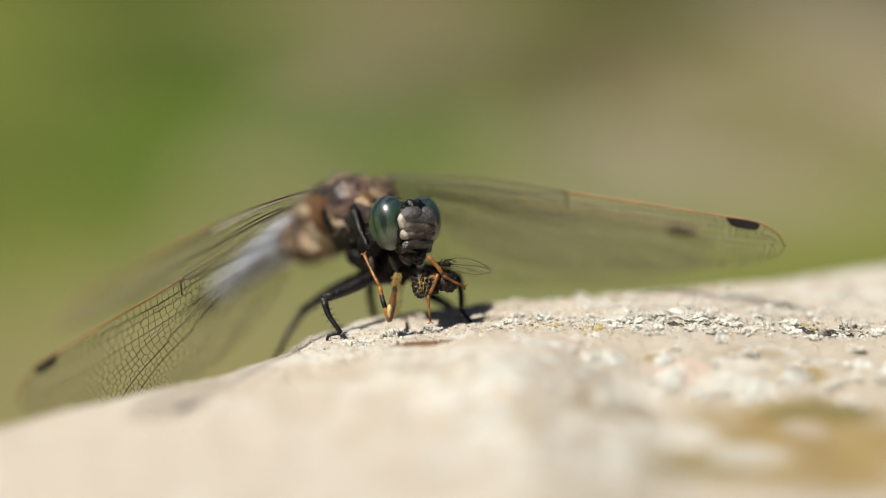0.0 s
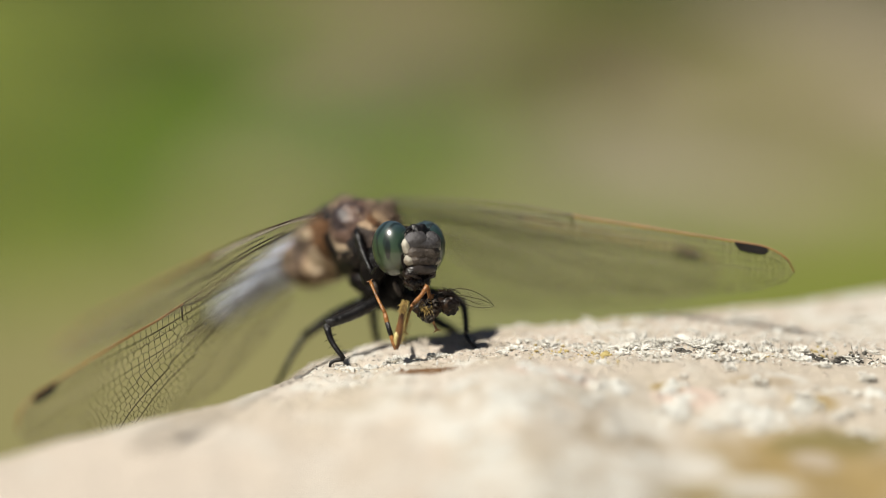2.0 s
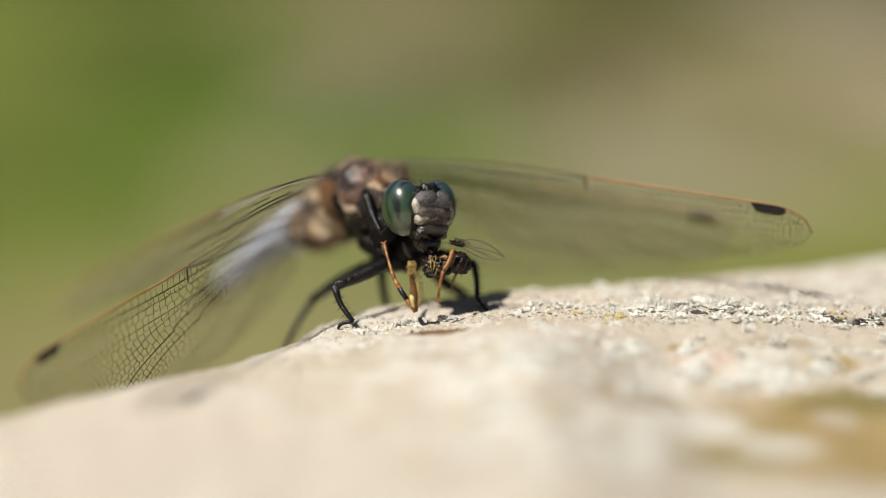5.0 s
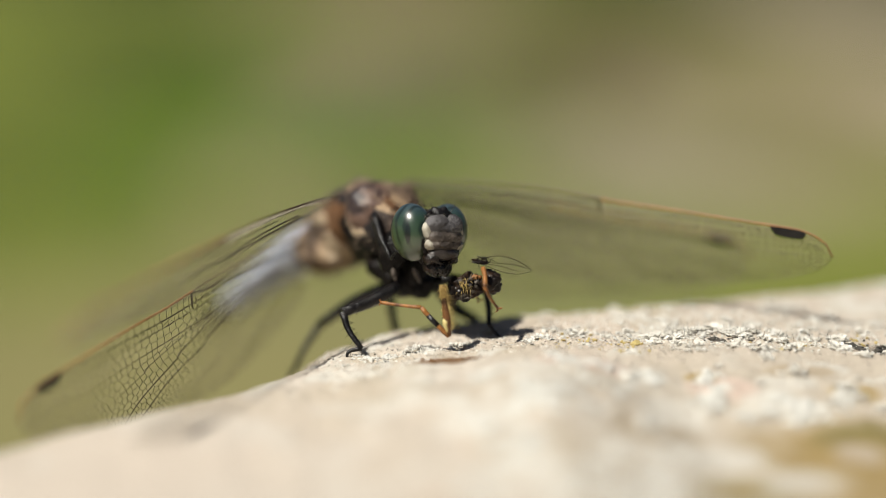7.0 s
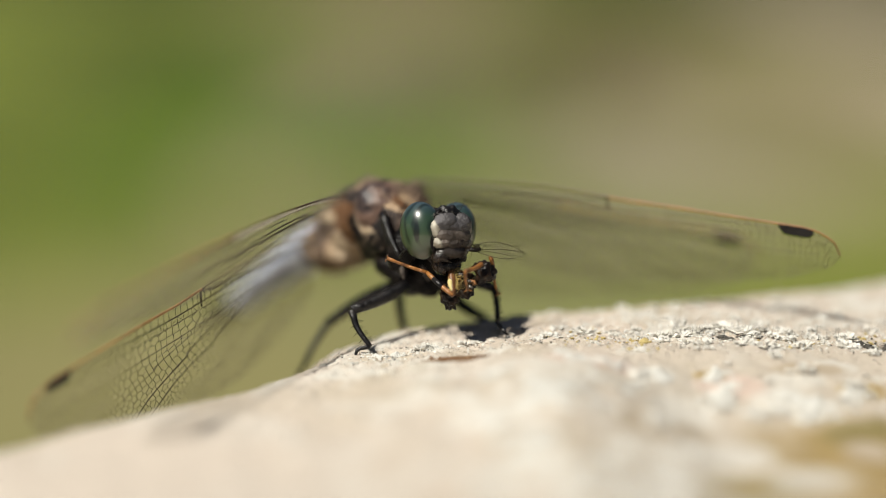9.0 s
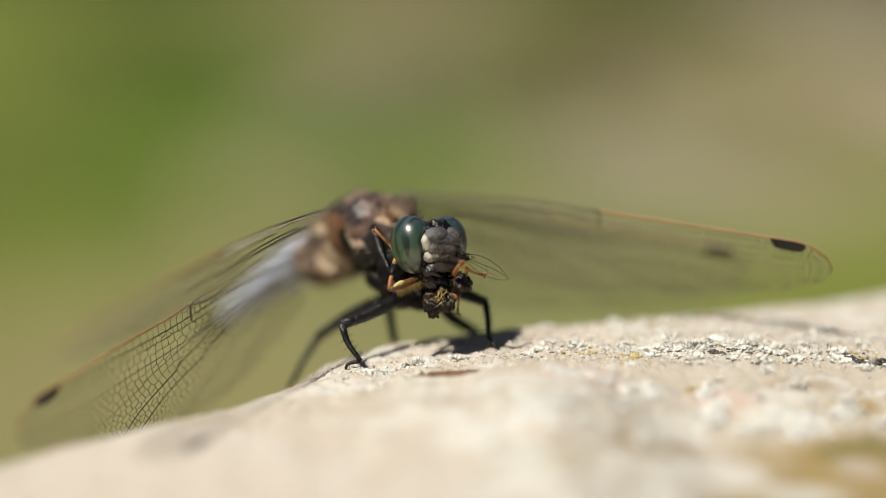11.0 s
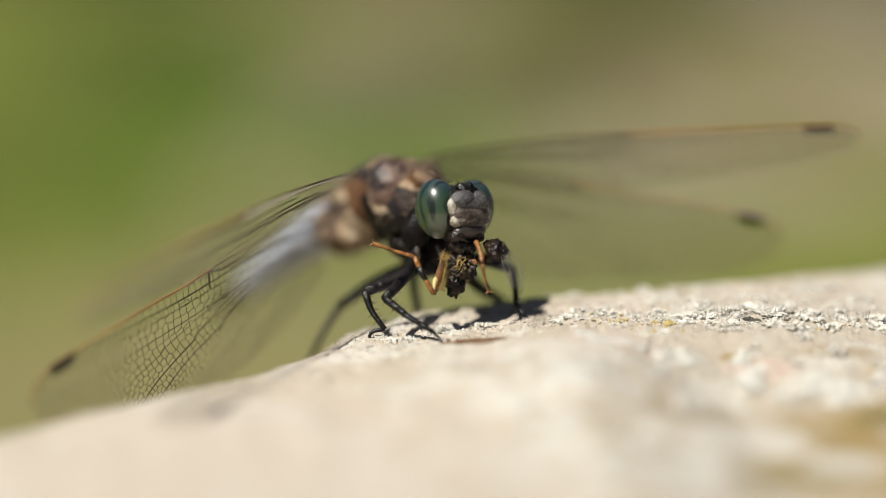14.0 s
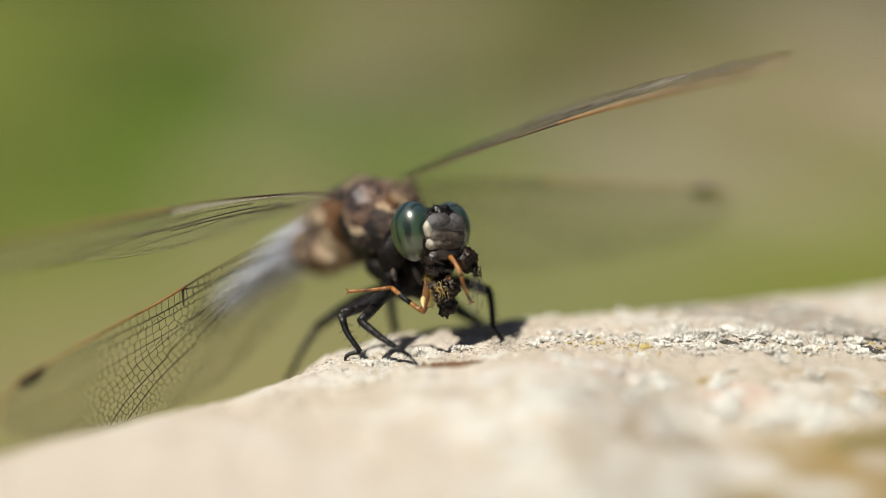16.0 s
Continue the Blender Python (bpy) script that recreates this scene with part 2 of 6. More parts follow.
# pale, half-opaque tint for sun and sky glinting off the pleats
M_CELL_GLINT = membrane_material("glint_membrane", (0.82, 0.76, 0.64), 0.45, 0.85, 0.22, 0.3)


def rock_material():
    m = bpy.data.materials.new("lichen_stone")
    m.use_nodes = True
    nt = m.node_tree
    b = nt.nodes["Principled BSDF"]
    tc = nt.nodes.new("ShaderNodeTexCoord")

    def noise_node(scale, detail=5.0, rough=0.55):
        n = nt.nodes.new("ShaderNodeTexNoise")
        n.inputs["Scale"].default_value, n.inputs["Detail"].default_value, n.inputs["Roughness"].default_value = scale, detail, rough
        nt.links.new(tc.outputs["Object"], n.inputs["Vector"])
        return n

    def blend(fac_node, lo, hi, a, colour):
        mr = nt.nodes.new("ShaderNodeMapRange")
        mr.inputs["From Min"].default_value, mr.inputs["From Max"].default_value = lo, hi
        nt.links.new(fac_node.outputs["Fac"], mr.inputs["Value"])
        mx = nt.nodes.new("ShaderNodeMix")
        mx.data_type = "RGBA"
        nt.links.new(mr.outputs["Result"], mx.inputs["Factor"])
        if isinstance(a, tuple):
            mx.inputs["A"].default_value = a
        else:
            nt.links.new(a.outputs["Result"], mx.inputs["A"])
        mx.inputs["B"].default_value = colour
        return mx

    c = blend(noise_node(45), 0.35, 0.65, (0.575, 0.485, 0.40, 1), (0.61, 0.545, 0.47, 1))
    c = blend(noise_node(130), 0.48, 0.60, c, (0.53, 0.46, 0.38, 1))
    c = blend(noise_node(70, 6), 0.60, 0.76, c, (0.45, 0.375, 0.26, 1))
    c = blend(noise_node(750, 6, 0.7), 0.55, 0.66, c, (0.10, 0.07, 0.045, 1))
    c = blend(noise_node(1500, 3, 0.6), 0.55, 0.75, c, (0.62, 0.56, 0.48, 1))
    c = blend(noise_node(110, 4), 0.50, 0.62, c, (0.50, 0.43, 0.34, 1))
    c = blend(noise_node(210, 3), 0.50, 0.58, c, (0.62, 0.585, 0.52, 1))
    c = blend(noise_node(150, 5), 0.58, 0.72, c, (0.41, 0.35, 0.26, 1))
    c = blend(noise_node(330, 4), 0.62, 0.74, c, (0.36, 0.30, 0.21, 1))

    def stain(x, y, rx, ry, turn, colour, a, lo=0.05, hi=0.5, grain=260):
        mp = nt.nodes.new("ShaderNodeMapping")
        mp.vector_type = "TEXTURE"
        mp.inputs["Location"].default_value = (x * MM, y * MM, ROCK_TOP)
        mp.inputs["Rotation"].default_value = (0, 0, radians(turn))
        mp.inputs["Scale"].default_value = (rx * MM, ry * MM, 0.05)
        nt.links.new(tc.outputs["Object"], mp.inputs["Vector"])
        gr = nt.nodes.new("ShaderNodeTexGradient")
        gr.gradient_type = "SPHERICAL"
        nt.links.new(mp.outputs["Vector"], gr.inputs["Vector"])
        mul = nt.nodes.new("ShaderNodeMath")
        mul.operation = "MULTIPLY"
        nt.links.new(gr.outputs["Fac"], mul.inputs[0])
        nt.links.new(noise_node(grain, 5, 0.6).outputs["Fac"], mul.inputs[1])
        mr = nt.nodes.new("ShaderNodeMapRange")
        mr.inputs["From Min"].default_value, mr.inputs["From Max"].default_value = lo, hi
        nt.links.new(mul.outputs[0], mr.inputs["Value"])
        mx = nt.nodes.new("ShaderNodeMix")
        mx.data_type = "RGBA"
        nt.links.new(mr.outputs["Result"], mx.inputs["Factor"])
        nt.links.new(a.outputs["Result"], mx.inputs["A"])
        mx.inputs["B"].default_value = colour
        return mx

    c = stain(-26, -30, 34, 30, 0, (0.575, 0.498, 0.420, 1), c, 0.03, 0.4)
    c = stain(40, -20, 40, 40, 0, (0.49, 0.425, 0.345, 1), c, 0.04, 0.3)
    # ochre and olive growth on the low front, with bare patches and white lichen in it
    ochre, olive, white, tan, rose = (0.33, 0.235, 0.095, 1), (0.22, 0.175, 0.065, 1), (0.57, 0.53, 0.465, 1), (0.42, 0.345, 0.255, 1), (0.58, 0.455, 0.38, 1)
    for x, y, rx, ry, turn, colour, lo, hi in (
            (34, -22, 15, 10, 14, ochre, 0.04, 0.34), (38.5, -17.5, 8, 4.5, 10, olive, 0.06, 0.24), (26, -27, 6, 4.5, 20, ochre, 0.06, 0.22),
            (39, -26, 13, 10, 0, ochre, 0.04, 0.32), (33, -33, 14, 5, 0, ochre, 0.04, 0.3), (24, -32, 7, 3, 0, olive, 0.06, 0.26), (29.5, -28.5, 5.5, 3.6, 15, white, 0.06, 0.22),
            (36, -21, 3.2, 3, 0, tan, 0.06, 0.24), (23.5, -23.5, 6, 6, 0, white, 0.06, 0.26), (20.5, -15.5, 4.5, 4, 0, white, 0.06, 0.26),
            (30, -12, 4, 3, 0, white, 0.06, 0.24), (32, -8.5, 3.5, 2.2, 0, white, 0.06, 0.2),
            (36, -6.0, 3, 1.8, 0, white, 0.06, 0.2), (17, -21, 4, 5, 0, tan, 0.06, 0.26), (13, -34, 5, 6, 0, tan, 0.06, 0.26),
            (21, -19, 3, 2.4, 0, tan, 0.06, 0.26), (25.5, -10, 4.5, 2.6, 0, rose, 0.06, 0.24), (13, -9, 6, 3, 0, rose, 0.06, 0.26),
            (33.5, -6.8, 5, 1.6, 4, tan, 0.06, 0.2), (24, -8.2, 2.4, 1.2, 0, ochre, 0.08, 0.26), (38, -10, 3.5, 2.0, 0, ochre, 0.08, 0.3)):
        c = stain(x, y, rx, ry, turn, colour, c, lo, hi)
    c = stain(0.6, -4.6, 4.2, 1.9, -8, (0.16, 0.07, 0.020, 1), c, 0.05, 0.17)
    # dark lichen stain that doubles as painted shade in the pit
    c = stain(43, 0.5, 5, 2, 0, (0.07, 0.06, 0.05, 1), c, 0.2, 0.4)
    nt.links.new(c.outputs["Result"], b.inputs["Base Color"])
    b.inputs["Roughness"].default_value = 0.9
    bp = nt.nodes.new("ShaderNodeBump")
    bp.inputs["Strength"].default_value, bp.inputs["Distance"].default_value = 0.9, 0.0005
    nt.links.new(noise_node(900, 8, 0.65).outputs["Fac"], bp.inputs["Height"])
    nt.links.new(bp.outputs["Normal"], b.inputs["Normal"])
    return m


M_ROCK = rock_material()
M_ROCKCHIP = material("stone_grit", (0.71, 0.63, 0.56), (0.44, 0.365, 0.30), 1200, rough=0.9, bump=0.4)
M_LICHEN = material("pale_lichen", (0.76, 0.75, 0.70), (0.48, 0.46, 0.42), 900, rough=0.9, bump=0.5)
M_LICHEN_WHITE = material("white_lichen", (0.80, 0.775, 0.715), (0.52, 0.49, 0.435), 1200, rough=0.9, bump=0.5)
M_LICHEN_SHADE = material("dark_lichen_shade", (0.05, 0.045, 0.04), (0.12, 0.11, 0.09), 900, rough=0.9)
M_LICHEN_GOLD = material("golden_lichen", (0.50, 0.40, 0.16), (0.38, 0.29, 0.12), 900, rough=0.9)
M_STAIN = material("brown_crust", (0.14, 0.075, 0.035), (0.24, 0.14, 0.07), 900, rough=0.85, bump=0.6)
M_GRASS = material("grass_blade", (0.10, 0.16, 0.025), (0.07, 0.11, 0.02), 8, rough=0.6)
M_DARK_BLADE = material("dark_blade", (0.03, 0.045, 0.014), (0.018, 0.026, 0.009), 8, rough=0.7)
M_STRAW = material("dry_stalk", (0.30, 0.24, 0.12), (0.20, 0.16, 0.08), 8, rough=0.8)


def ground_material():
    m = material("grassy_soil", (0.050, 0.054, 0.020), (0.042, 0.046, 0.018), 3.0, rough=0.95, bump=0.4, bump_scale=200, spec=0.08)
    nt = m.node_tree
    b = nt.nodes["Principled BSDF"]
    last = b.inputs["Base Color"].links[0].from_socket
    tc = nt.nodes.new("ShaderNodeTexCoord")

    tufts = nt.nodes.new("ShaderNodeTexNoise")
    tufts.inputs["Scale"].default_value, tufts.inputs["Detail"].default_value, tufts.inputs["Roughness"].default_value = 14, 6, 0.7
    nt.links.new(tc.outputs["Object"], tufts.inputs["Vector"])

    def cover(x, y, rx, ry, turn, colour):
        """An oval of one ground colour."""
        nonlocal last
        mp = nt.nodes.new("ShaderNodeMapping")
        mp.vector_type = "TEXTURE"
        mp.inputs["Location"].default_value = (x, y, 0)
        mp.inputs["Rotation"].default_value = (0, 0, radians(turn))
        mp.inputs["Scale"].default_value = (rx, ry, 1)
        nt.links.new(tc.outputs["Object"], mp.inputs["Vector"])
        gr = nt.nodes.new("ShaderNodeTexGradient")
        gr.gradient_type = "SPHERICAL"
        nt.links.new(mp.outputs["Vector"], gr.inputs["Vector"])
        mr = nt.nodes.new("ShaderNodeMapRange")
        mr.interpolation_type = "SMOOTHSTEP"
        mr.inputs["From Max"].default_value, mr.inputs["To Max"].default_value = 0.3, 0.95
        # patchy edges
        add, mul = nt.nodes.new("ShaderNodeMath"), nt.nodes.new("ShaderNodeMath")
        add.inputs[1].default_value, mul.operation = 0.5, "MULTIPLY"
        nt.links.new(tufts.outputs["Fac"], add.inputs[0])
        nt.links.new(add.outputs[0], mul.inputs[0])
        nt.links.new(gr.outputs["Fac"], mul.inputs[1])
        nt.links.new(mul.outputs[0], mr.inputs["Value"])
        mx = nt.nodes.new("ShaderNodeMix")
        mx.data_type = "RGBA"
        nt.links.new(mr.outputs["Result"], mx.inputs["Factor"])
        nt.links.new(last, mx.inputs["A"])
        mx.inputs["B"].default_value = (*colour, 1)
        last = mx.outputs["Result"]

    for c in COVERS:
        cover(*c)
    nt.links.new(last, b.inputs["Base Color"])
    return m


# bare earth, plant cover and a dark strip on the ground: centre, half widths, turn, colour
COVERS = [
    (-0.40, 2.70, 1.52, 2.80, 3, (0.150, 0.174, 0.034)),
    (-0.16, 2.20, 0.27, 0.76, -16, (0.075, 0.134, 0.011)),
    (-0.52, 3.14, 0.24, 0.76, 17, (0.041, 0.057, 0.011)),
    (-0.18, 1.89, 0.08, 0.45, -8, (0.327, 0.262, 0.158)),
    (-0.06, 3.07, 0.34, 0.66, 15, (0.202, 0.131, 0.123)),
    (-0.12, 1.86, 0.13, 0.18, -26, (0.049, 0.095, 0.042)),
    (0.30, 2.61, 0.12, 0.71, -11, (0.061, 0.042, 0.018)),
    (0.44, 3.54, 0.21, 0.98, -30, (0.036, 0.033, 0.012)),
    (0.53, 2.52, 0.30, 1.04, -12, (0.367, 0.294, 0.233)),
    (0.18, 1.75, 0.21, 0.24, -14, (0.220, 0.204, 0.134)),
    (0.45, 2.35, 0.22, 0.58, 6, (0.097, 0.099, 0.011)),
    (-0.03, 1.22, 0.32, 0.22, -23, (0.172, 0.173, 0.077)),
    (-0.28, 1.02, 0.34, 0.30, 20, (0.200, 0.182, 0.080)),
]
M_GROUND = ground_material()


# ---- mesh helpers ----
def link(name, bm, mat, parent=None, smooth=True):
    me = bpy.data.meshes.new(name)
    bm.to_mesh(me)
    bm.free()
    for mm in (mat if isinstance(mat, (list, tuple)) else [mat]):
        me.materials.append(mm)
    if smooth:
        for p in me.polygons:
            p.use_smooth = True
    ob = new(name, me)
    ob.parent = parent
    return ob


def part(name, bm, mat, parent, label="", smooth=True):
    """One part in millimetres of its parent's space."""
    bmesh.ops.scale(bm, vec=(MM, MM, MM), verts=bm.verts)
    ob = link(name, bm, mat, parent, smooth)
    if label:
        tagged(ob, label)
    return ob


def ball(bm, centre, radii, turn=(0, 0, 0), seg=20, rings=12, rough=0.0, seed=0.0):
    m = pose(*centre, *turn) @ Matrix.Diagonal((*radii, 1))
    vs = bmesh.ops.create_uvsphere(bm, u_segments=seg, v_segments=rings, radius=1, matrix=m)["verts"]
    if rough:
        for v in vs:
            v.co += (v.co - Vector(centre)) * rough * noise.noise(v.co * 1.7 + Vector((seed, 0, 0)))
    return vs


def tube(bm, points, radii, sides=8, flat=1.0):
    """A closed limb through the points; flat squeezes it along its second axis."""
    pts = [Vector(p) for p in points]
    rings = []
    side = None
    for i, p in enumerate(pts):
        d = (pts[min(i + 1, len(pts) - 1)] - pts[max(i - 1, 0)]).normalized()
        if side is None:
            side = d.cross(Vector((0, 0, 1)) if abs(d.z) < 0.9 else Vector((0, 1, 0))).normalized()
        side = (side - d * side.dot(d)).normalized()
        up = d.cross(side)
        r = radii[i] if isinstance(radii, (list, tuple)) else radii
        rings.append([bm.verts.new(p + (side * math.cos(a) + up * math.sin(a) * flat) * r)
                      for a in (2 * math.pi * k / sides for k in range(sides))])
    for a, b in zip(rings, rings[1:]):
        for k in range(sides):
            bm.faces.new((a[k], a[(k + 1) % sides], b[(k + 1) % sides], b[k]))
    bm.faces.new(rings[0][::-1])
    bm.faces.new(rings[-1])
    return rings


def hair(bm, root, tip, r=0.02):
    root, tip = Vector(root), Vector(tip)
    d = (tip - root).normalized()
    side = d.orthogonal().normalized() * r
    up = d.cross(side)
    base = [bm.verts.new(root + side * math.cos(a) + up * math.sin(a)) for a in (0, 2.094, 4.189)]
    top = bm.verts.new(tip)
    for k in range(3):
        bm.faces.new((base[k], base[(k + 1) % 3], top))


def curve_through(points, n):
    """n points on a smooth line through the given ones."""
    p = [Vector(q) for q in points]
    p = [p[0] * 2 - p[1]] + p + [p[-1] * 2 - p[-2]]
    out = []
    spans = len(p) - 3
    for i in range(n):
        u = i / (n - 1) * spans
        k = min(int(u), spans - 1)
        t = u - k
        a, b, c, d = p[k:k + 4]
        out.append(0.5 * (2 * b + (c - a) * t + (2 * a - 5 * b + 4 * c - d) * t * t + (3 * b - a - 3 * c + d) * t ** 3))
    return out


def three_points(base, tip, trail):
    """A pose in millimetres: x runs from base to tip, y from the trailing point up to that line."""
    base, tip, trail = Vector(base), Vector(tip), Vector(trail)
    x = (tip - base).normalized()
    y = base - trail
    y = (y - x * y.dot(x)).normalized()
    z = x.cross(y)
    m = Matrix((x, y, z)).transposed().to_4x4()
    m.translation = base * MM
    return m


# ---- ground and stone ----
def build_ground():
    bm = bmesh.new()
    rings = [0.0, 0.3, 0.6, 1, 1.5, 2, 3, 4, 6, 10, 20, 60, 200, 700, 2500]
    n = 48
    prev = None
    for r in rings:
        ring = []
        for k in range(n):
            a = 2 * math.pi * k / n
            x, y = r * math.cos(a), r * math.sin(a)
            z = 0.03 * noise.noise(Vector((x, y, 0)) * 1.3) if 0 < r < 60 else 0
            ring.append(bm.verts.new((x, y, z)))
            if r == 0:
                break
        if prev:
            for k in range(n):
                if len(prev) == 1:
                    bm.faces.new((prev[0], ring[k], ring[(k + 1) % n]))
                else:
                    bm.faces.new((prev[k], ring[k], ring[(k + 1) % n], prev[(k + 1) % n]))
        prev = ring
    g = link("ground", bm, M_GROUND)
    tagged(g, "dry earth ground with sparse grass, far out of focus", "ground", kind="structure")


RIM = ((-120, -60, -43, -24, -16, -9, -4, 3, 9, 16, 32, 52, 100), (-9, -3, -1.6, -1.6, 0.0, 4.2, 5.6, 3.2, 0.0, -3.8, -8.2, -10.5, -16))
LIE = ((-90, -45, -20, -9, 0, 10, 27, 41, 60, 120), (-6, -2.2, -1.0, -0.6, 0.1, 1.0, 1.25, 0.6, 0.4, 0.4))


def glide(v, table):
    """Soft steps between the table's places."""
    xs, ys = table
    v = min(max(v, xs[0]), xs[-1])
    for k in range(len(xs) - 1):
        if v <= xs[k + 1]:
            f = (v - xs[k]) / (xs[k + 1] - xs[k])
            f = 0.5 * f + 0.5 * f * f * (3 - 2 * f)
            return ys[k] + (ys[k + 1] - ys[k]) * f
    return ys[-1]


def stone_height(x, y):
    """Height of the stone's top in millimetres over ROCK_TOP, at x, y in millimetres."""
    e = -0.55 * x + 0.835 * (y - 6)
    s = 0.835 * x + 0.55 * (y - 6)
    e -= glide(s, RIM)
    near = min(max((x + 16) / 20, 0), 1)
    side = min(max((x - 9) / 16, 0), 1)
    front = min(max((-1.5 - y) / 17, 0), 1)
    z = glide(x, LIE) + (1.5 - 1.25 * side * side * (3 - 2 * side)) * near * near * (3 - 2 * near) * math.exp(-((y + 12.5) / 8) ** 2)
    z -= 3.6 * side * side * (3 - 2 * side) * front * front * (3 - 2 * front)
    if e > -3.5:
        q = e + 3.5
        z -= q * q / 24 if q < 24 else 24 + (q - 24) * 2.0
    z -= 1.3 * math.exp(-((x - 44) / 2.6) ** 2 - ((y + 0.4) / 1.2) ** 2)
    far = math.hypot(x * 1.1, y)
    if far > 130:
        z -= (far - 130) ** 2 / 66
    z += 0.3 * noise.noise(Vector((x * 0.07, y * 0.07, 3.1)))
    z += 0.28 * noise.noise(Vector((x * 0.25, y * 0.25, 7.7)))
    z += 0.17 * noise.noise(Vector((x * 0.8, y * 0.8, 1.3)))
    if abs(x - 20) < 45 and abs(y - 3) < 20:
        z += 0.17 * noise.noise(Vector((x * 1.9, y * 1.9, 5.3))) + 0.09 * noise.noise(Vector((x * 0.9, y * 0.9, 2.3))) - 0.16 * max(0, noise.noise(Vector((x * 0.5, y * 1.5, 9.3))) - 0.15)
        z -= 0.45 * max(0, 1 - abs(noise.noise(Vector((x * 0.42, y * 1.1, 4.4)))) / 0.07) * max(0, noise.noise(Vector((x * 0.2, y * 0.3, 8.8))) + 0.35)
    return z


def build_stone():
    bm = bmesh.new()
    n = 360

    def warp(i, reach):
        u = 2 * i / n - 1
        return reach * (0.14 * u + 0.86 * u ** 5) if abs(u) < 1 else reach * u

    grid = []
    for j in range(n + 1):
        y = warp(j, 300) - 4
        row = []
        for i in range(n + 1):
            x = warp(i, 330) + 5
            z = max(stone_height(x, y), -430)
            row.append(bm.verts.new((x * MM, y * MM, ROCK_TOP + z * MM)))
        grid.append(row)
    for j in range(n):
        for i in range(n):
            bm.faces.new((grid[j][i], grid[j][i + 1], grid[j + 1][i + 1], grid[j + 1][i]))
    ob = link("boulder", bm, M_ROCK)
    tagged(ob, "pale weathered stone with a rounded lichen-crusted edge", "rock")
    return ob


build_ground()
build_stone()


# ---- wing ----
def wing_outline(u, length, broad):
    """Leading and trailing edge, in mm from the wing's axis, at u from base (0) to tip (1)."""
    root = 0.5 if broad > 10 else 0.22
    lead = 0.6 * math.sin(math.pi * min(u * 1.9, 1)) ** 1.5 + 0.25 * math.sin(math.pi * u)
    if u > 0.9:
        lead -= 2.6 * (1 - math.sqrt(max(0.0, 1 - ((u - 0.9) / 0.1) ** 2)))
    trail = -broad * (root + (1 - root) * math.sin(min(1, (u + 0.06) / 0.46) * math.pi / 2) ** 1.4)
    if u > 0.4:
        trail = -broad * (1 - 0.34 * (u - 0.4) / 0.5)
    if u > 0.72:
        full = broad * (1 - 0.34 * (u - 0.4) / 0.5) - 2.6
        trail = -full * math.sqrt(max(0.0, 1 - ((u - 0.72) / 0.28) ** 2.4)) - 2.6
    return lead, min(trail, lead - 0.05)


def strip(bm, a, b, r):
    """A vein: a thin four-sided bar from a to b."""
    a, b = Vector(a), Vector(b)
    d = b - a
    if d.length < 1e-6:
        return
    side = Vector((-d.y, d.x, 0)).normalized() * r
    up = Vector((0, 0, r))
    lo = [bm.verts.new(a + side), bm.verts.new(a - side), bm.verts.new(a + up), bm.verts.new(a - up)]
    hi = [bm.verts.new(b + side), bm.verts.new(b - side), bm.verts.new(b + up), bm.verts.new(b - up)]
    for p, q in ((0, 2), (2, 1), (1, 3), (3, 0)):
        bm.faces.new((lo[p], lo[q], hi[q], hi[p]))


# the long veins behind the nodus: fraction of span and of chord at start, middle and end; radius at start and end
LONG_VEINS = [
    ((0.00, 0.17), (0.42, 0.10), (0.985, 0.075), 0.125, 0.045),
    ((0.34, 0.16), (0.66, 0.17), (0.97, 0.26), 0.055, 0.035),
    ((0.22, 0.25), (0.58, 0.33), (0.955, 0.55), 0.075, 0.04),
    ((0.36, 0.27), (0.60, 0.50), (0.86, 0.92), 0.06, 0.04),
    ((0.13, 0.31), (0.46, 0.46), (0.70, 0.99), 0.115, 0.075),
    ((0.10, 0.36), (0.42, 0.53), (0.645, 0.99), 0.12, 0.075),
    ((0.07, 0.45), (0.30, 0.60), (0.50, 0.99), 0.075, 0.045),
    ((0.05, 0.55), (0.18, 0.72), (0.33, 0.99), 0.07, 0.04),
]


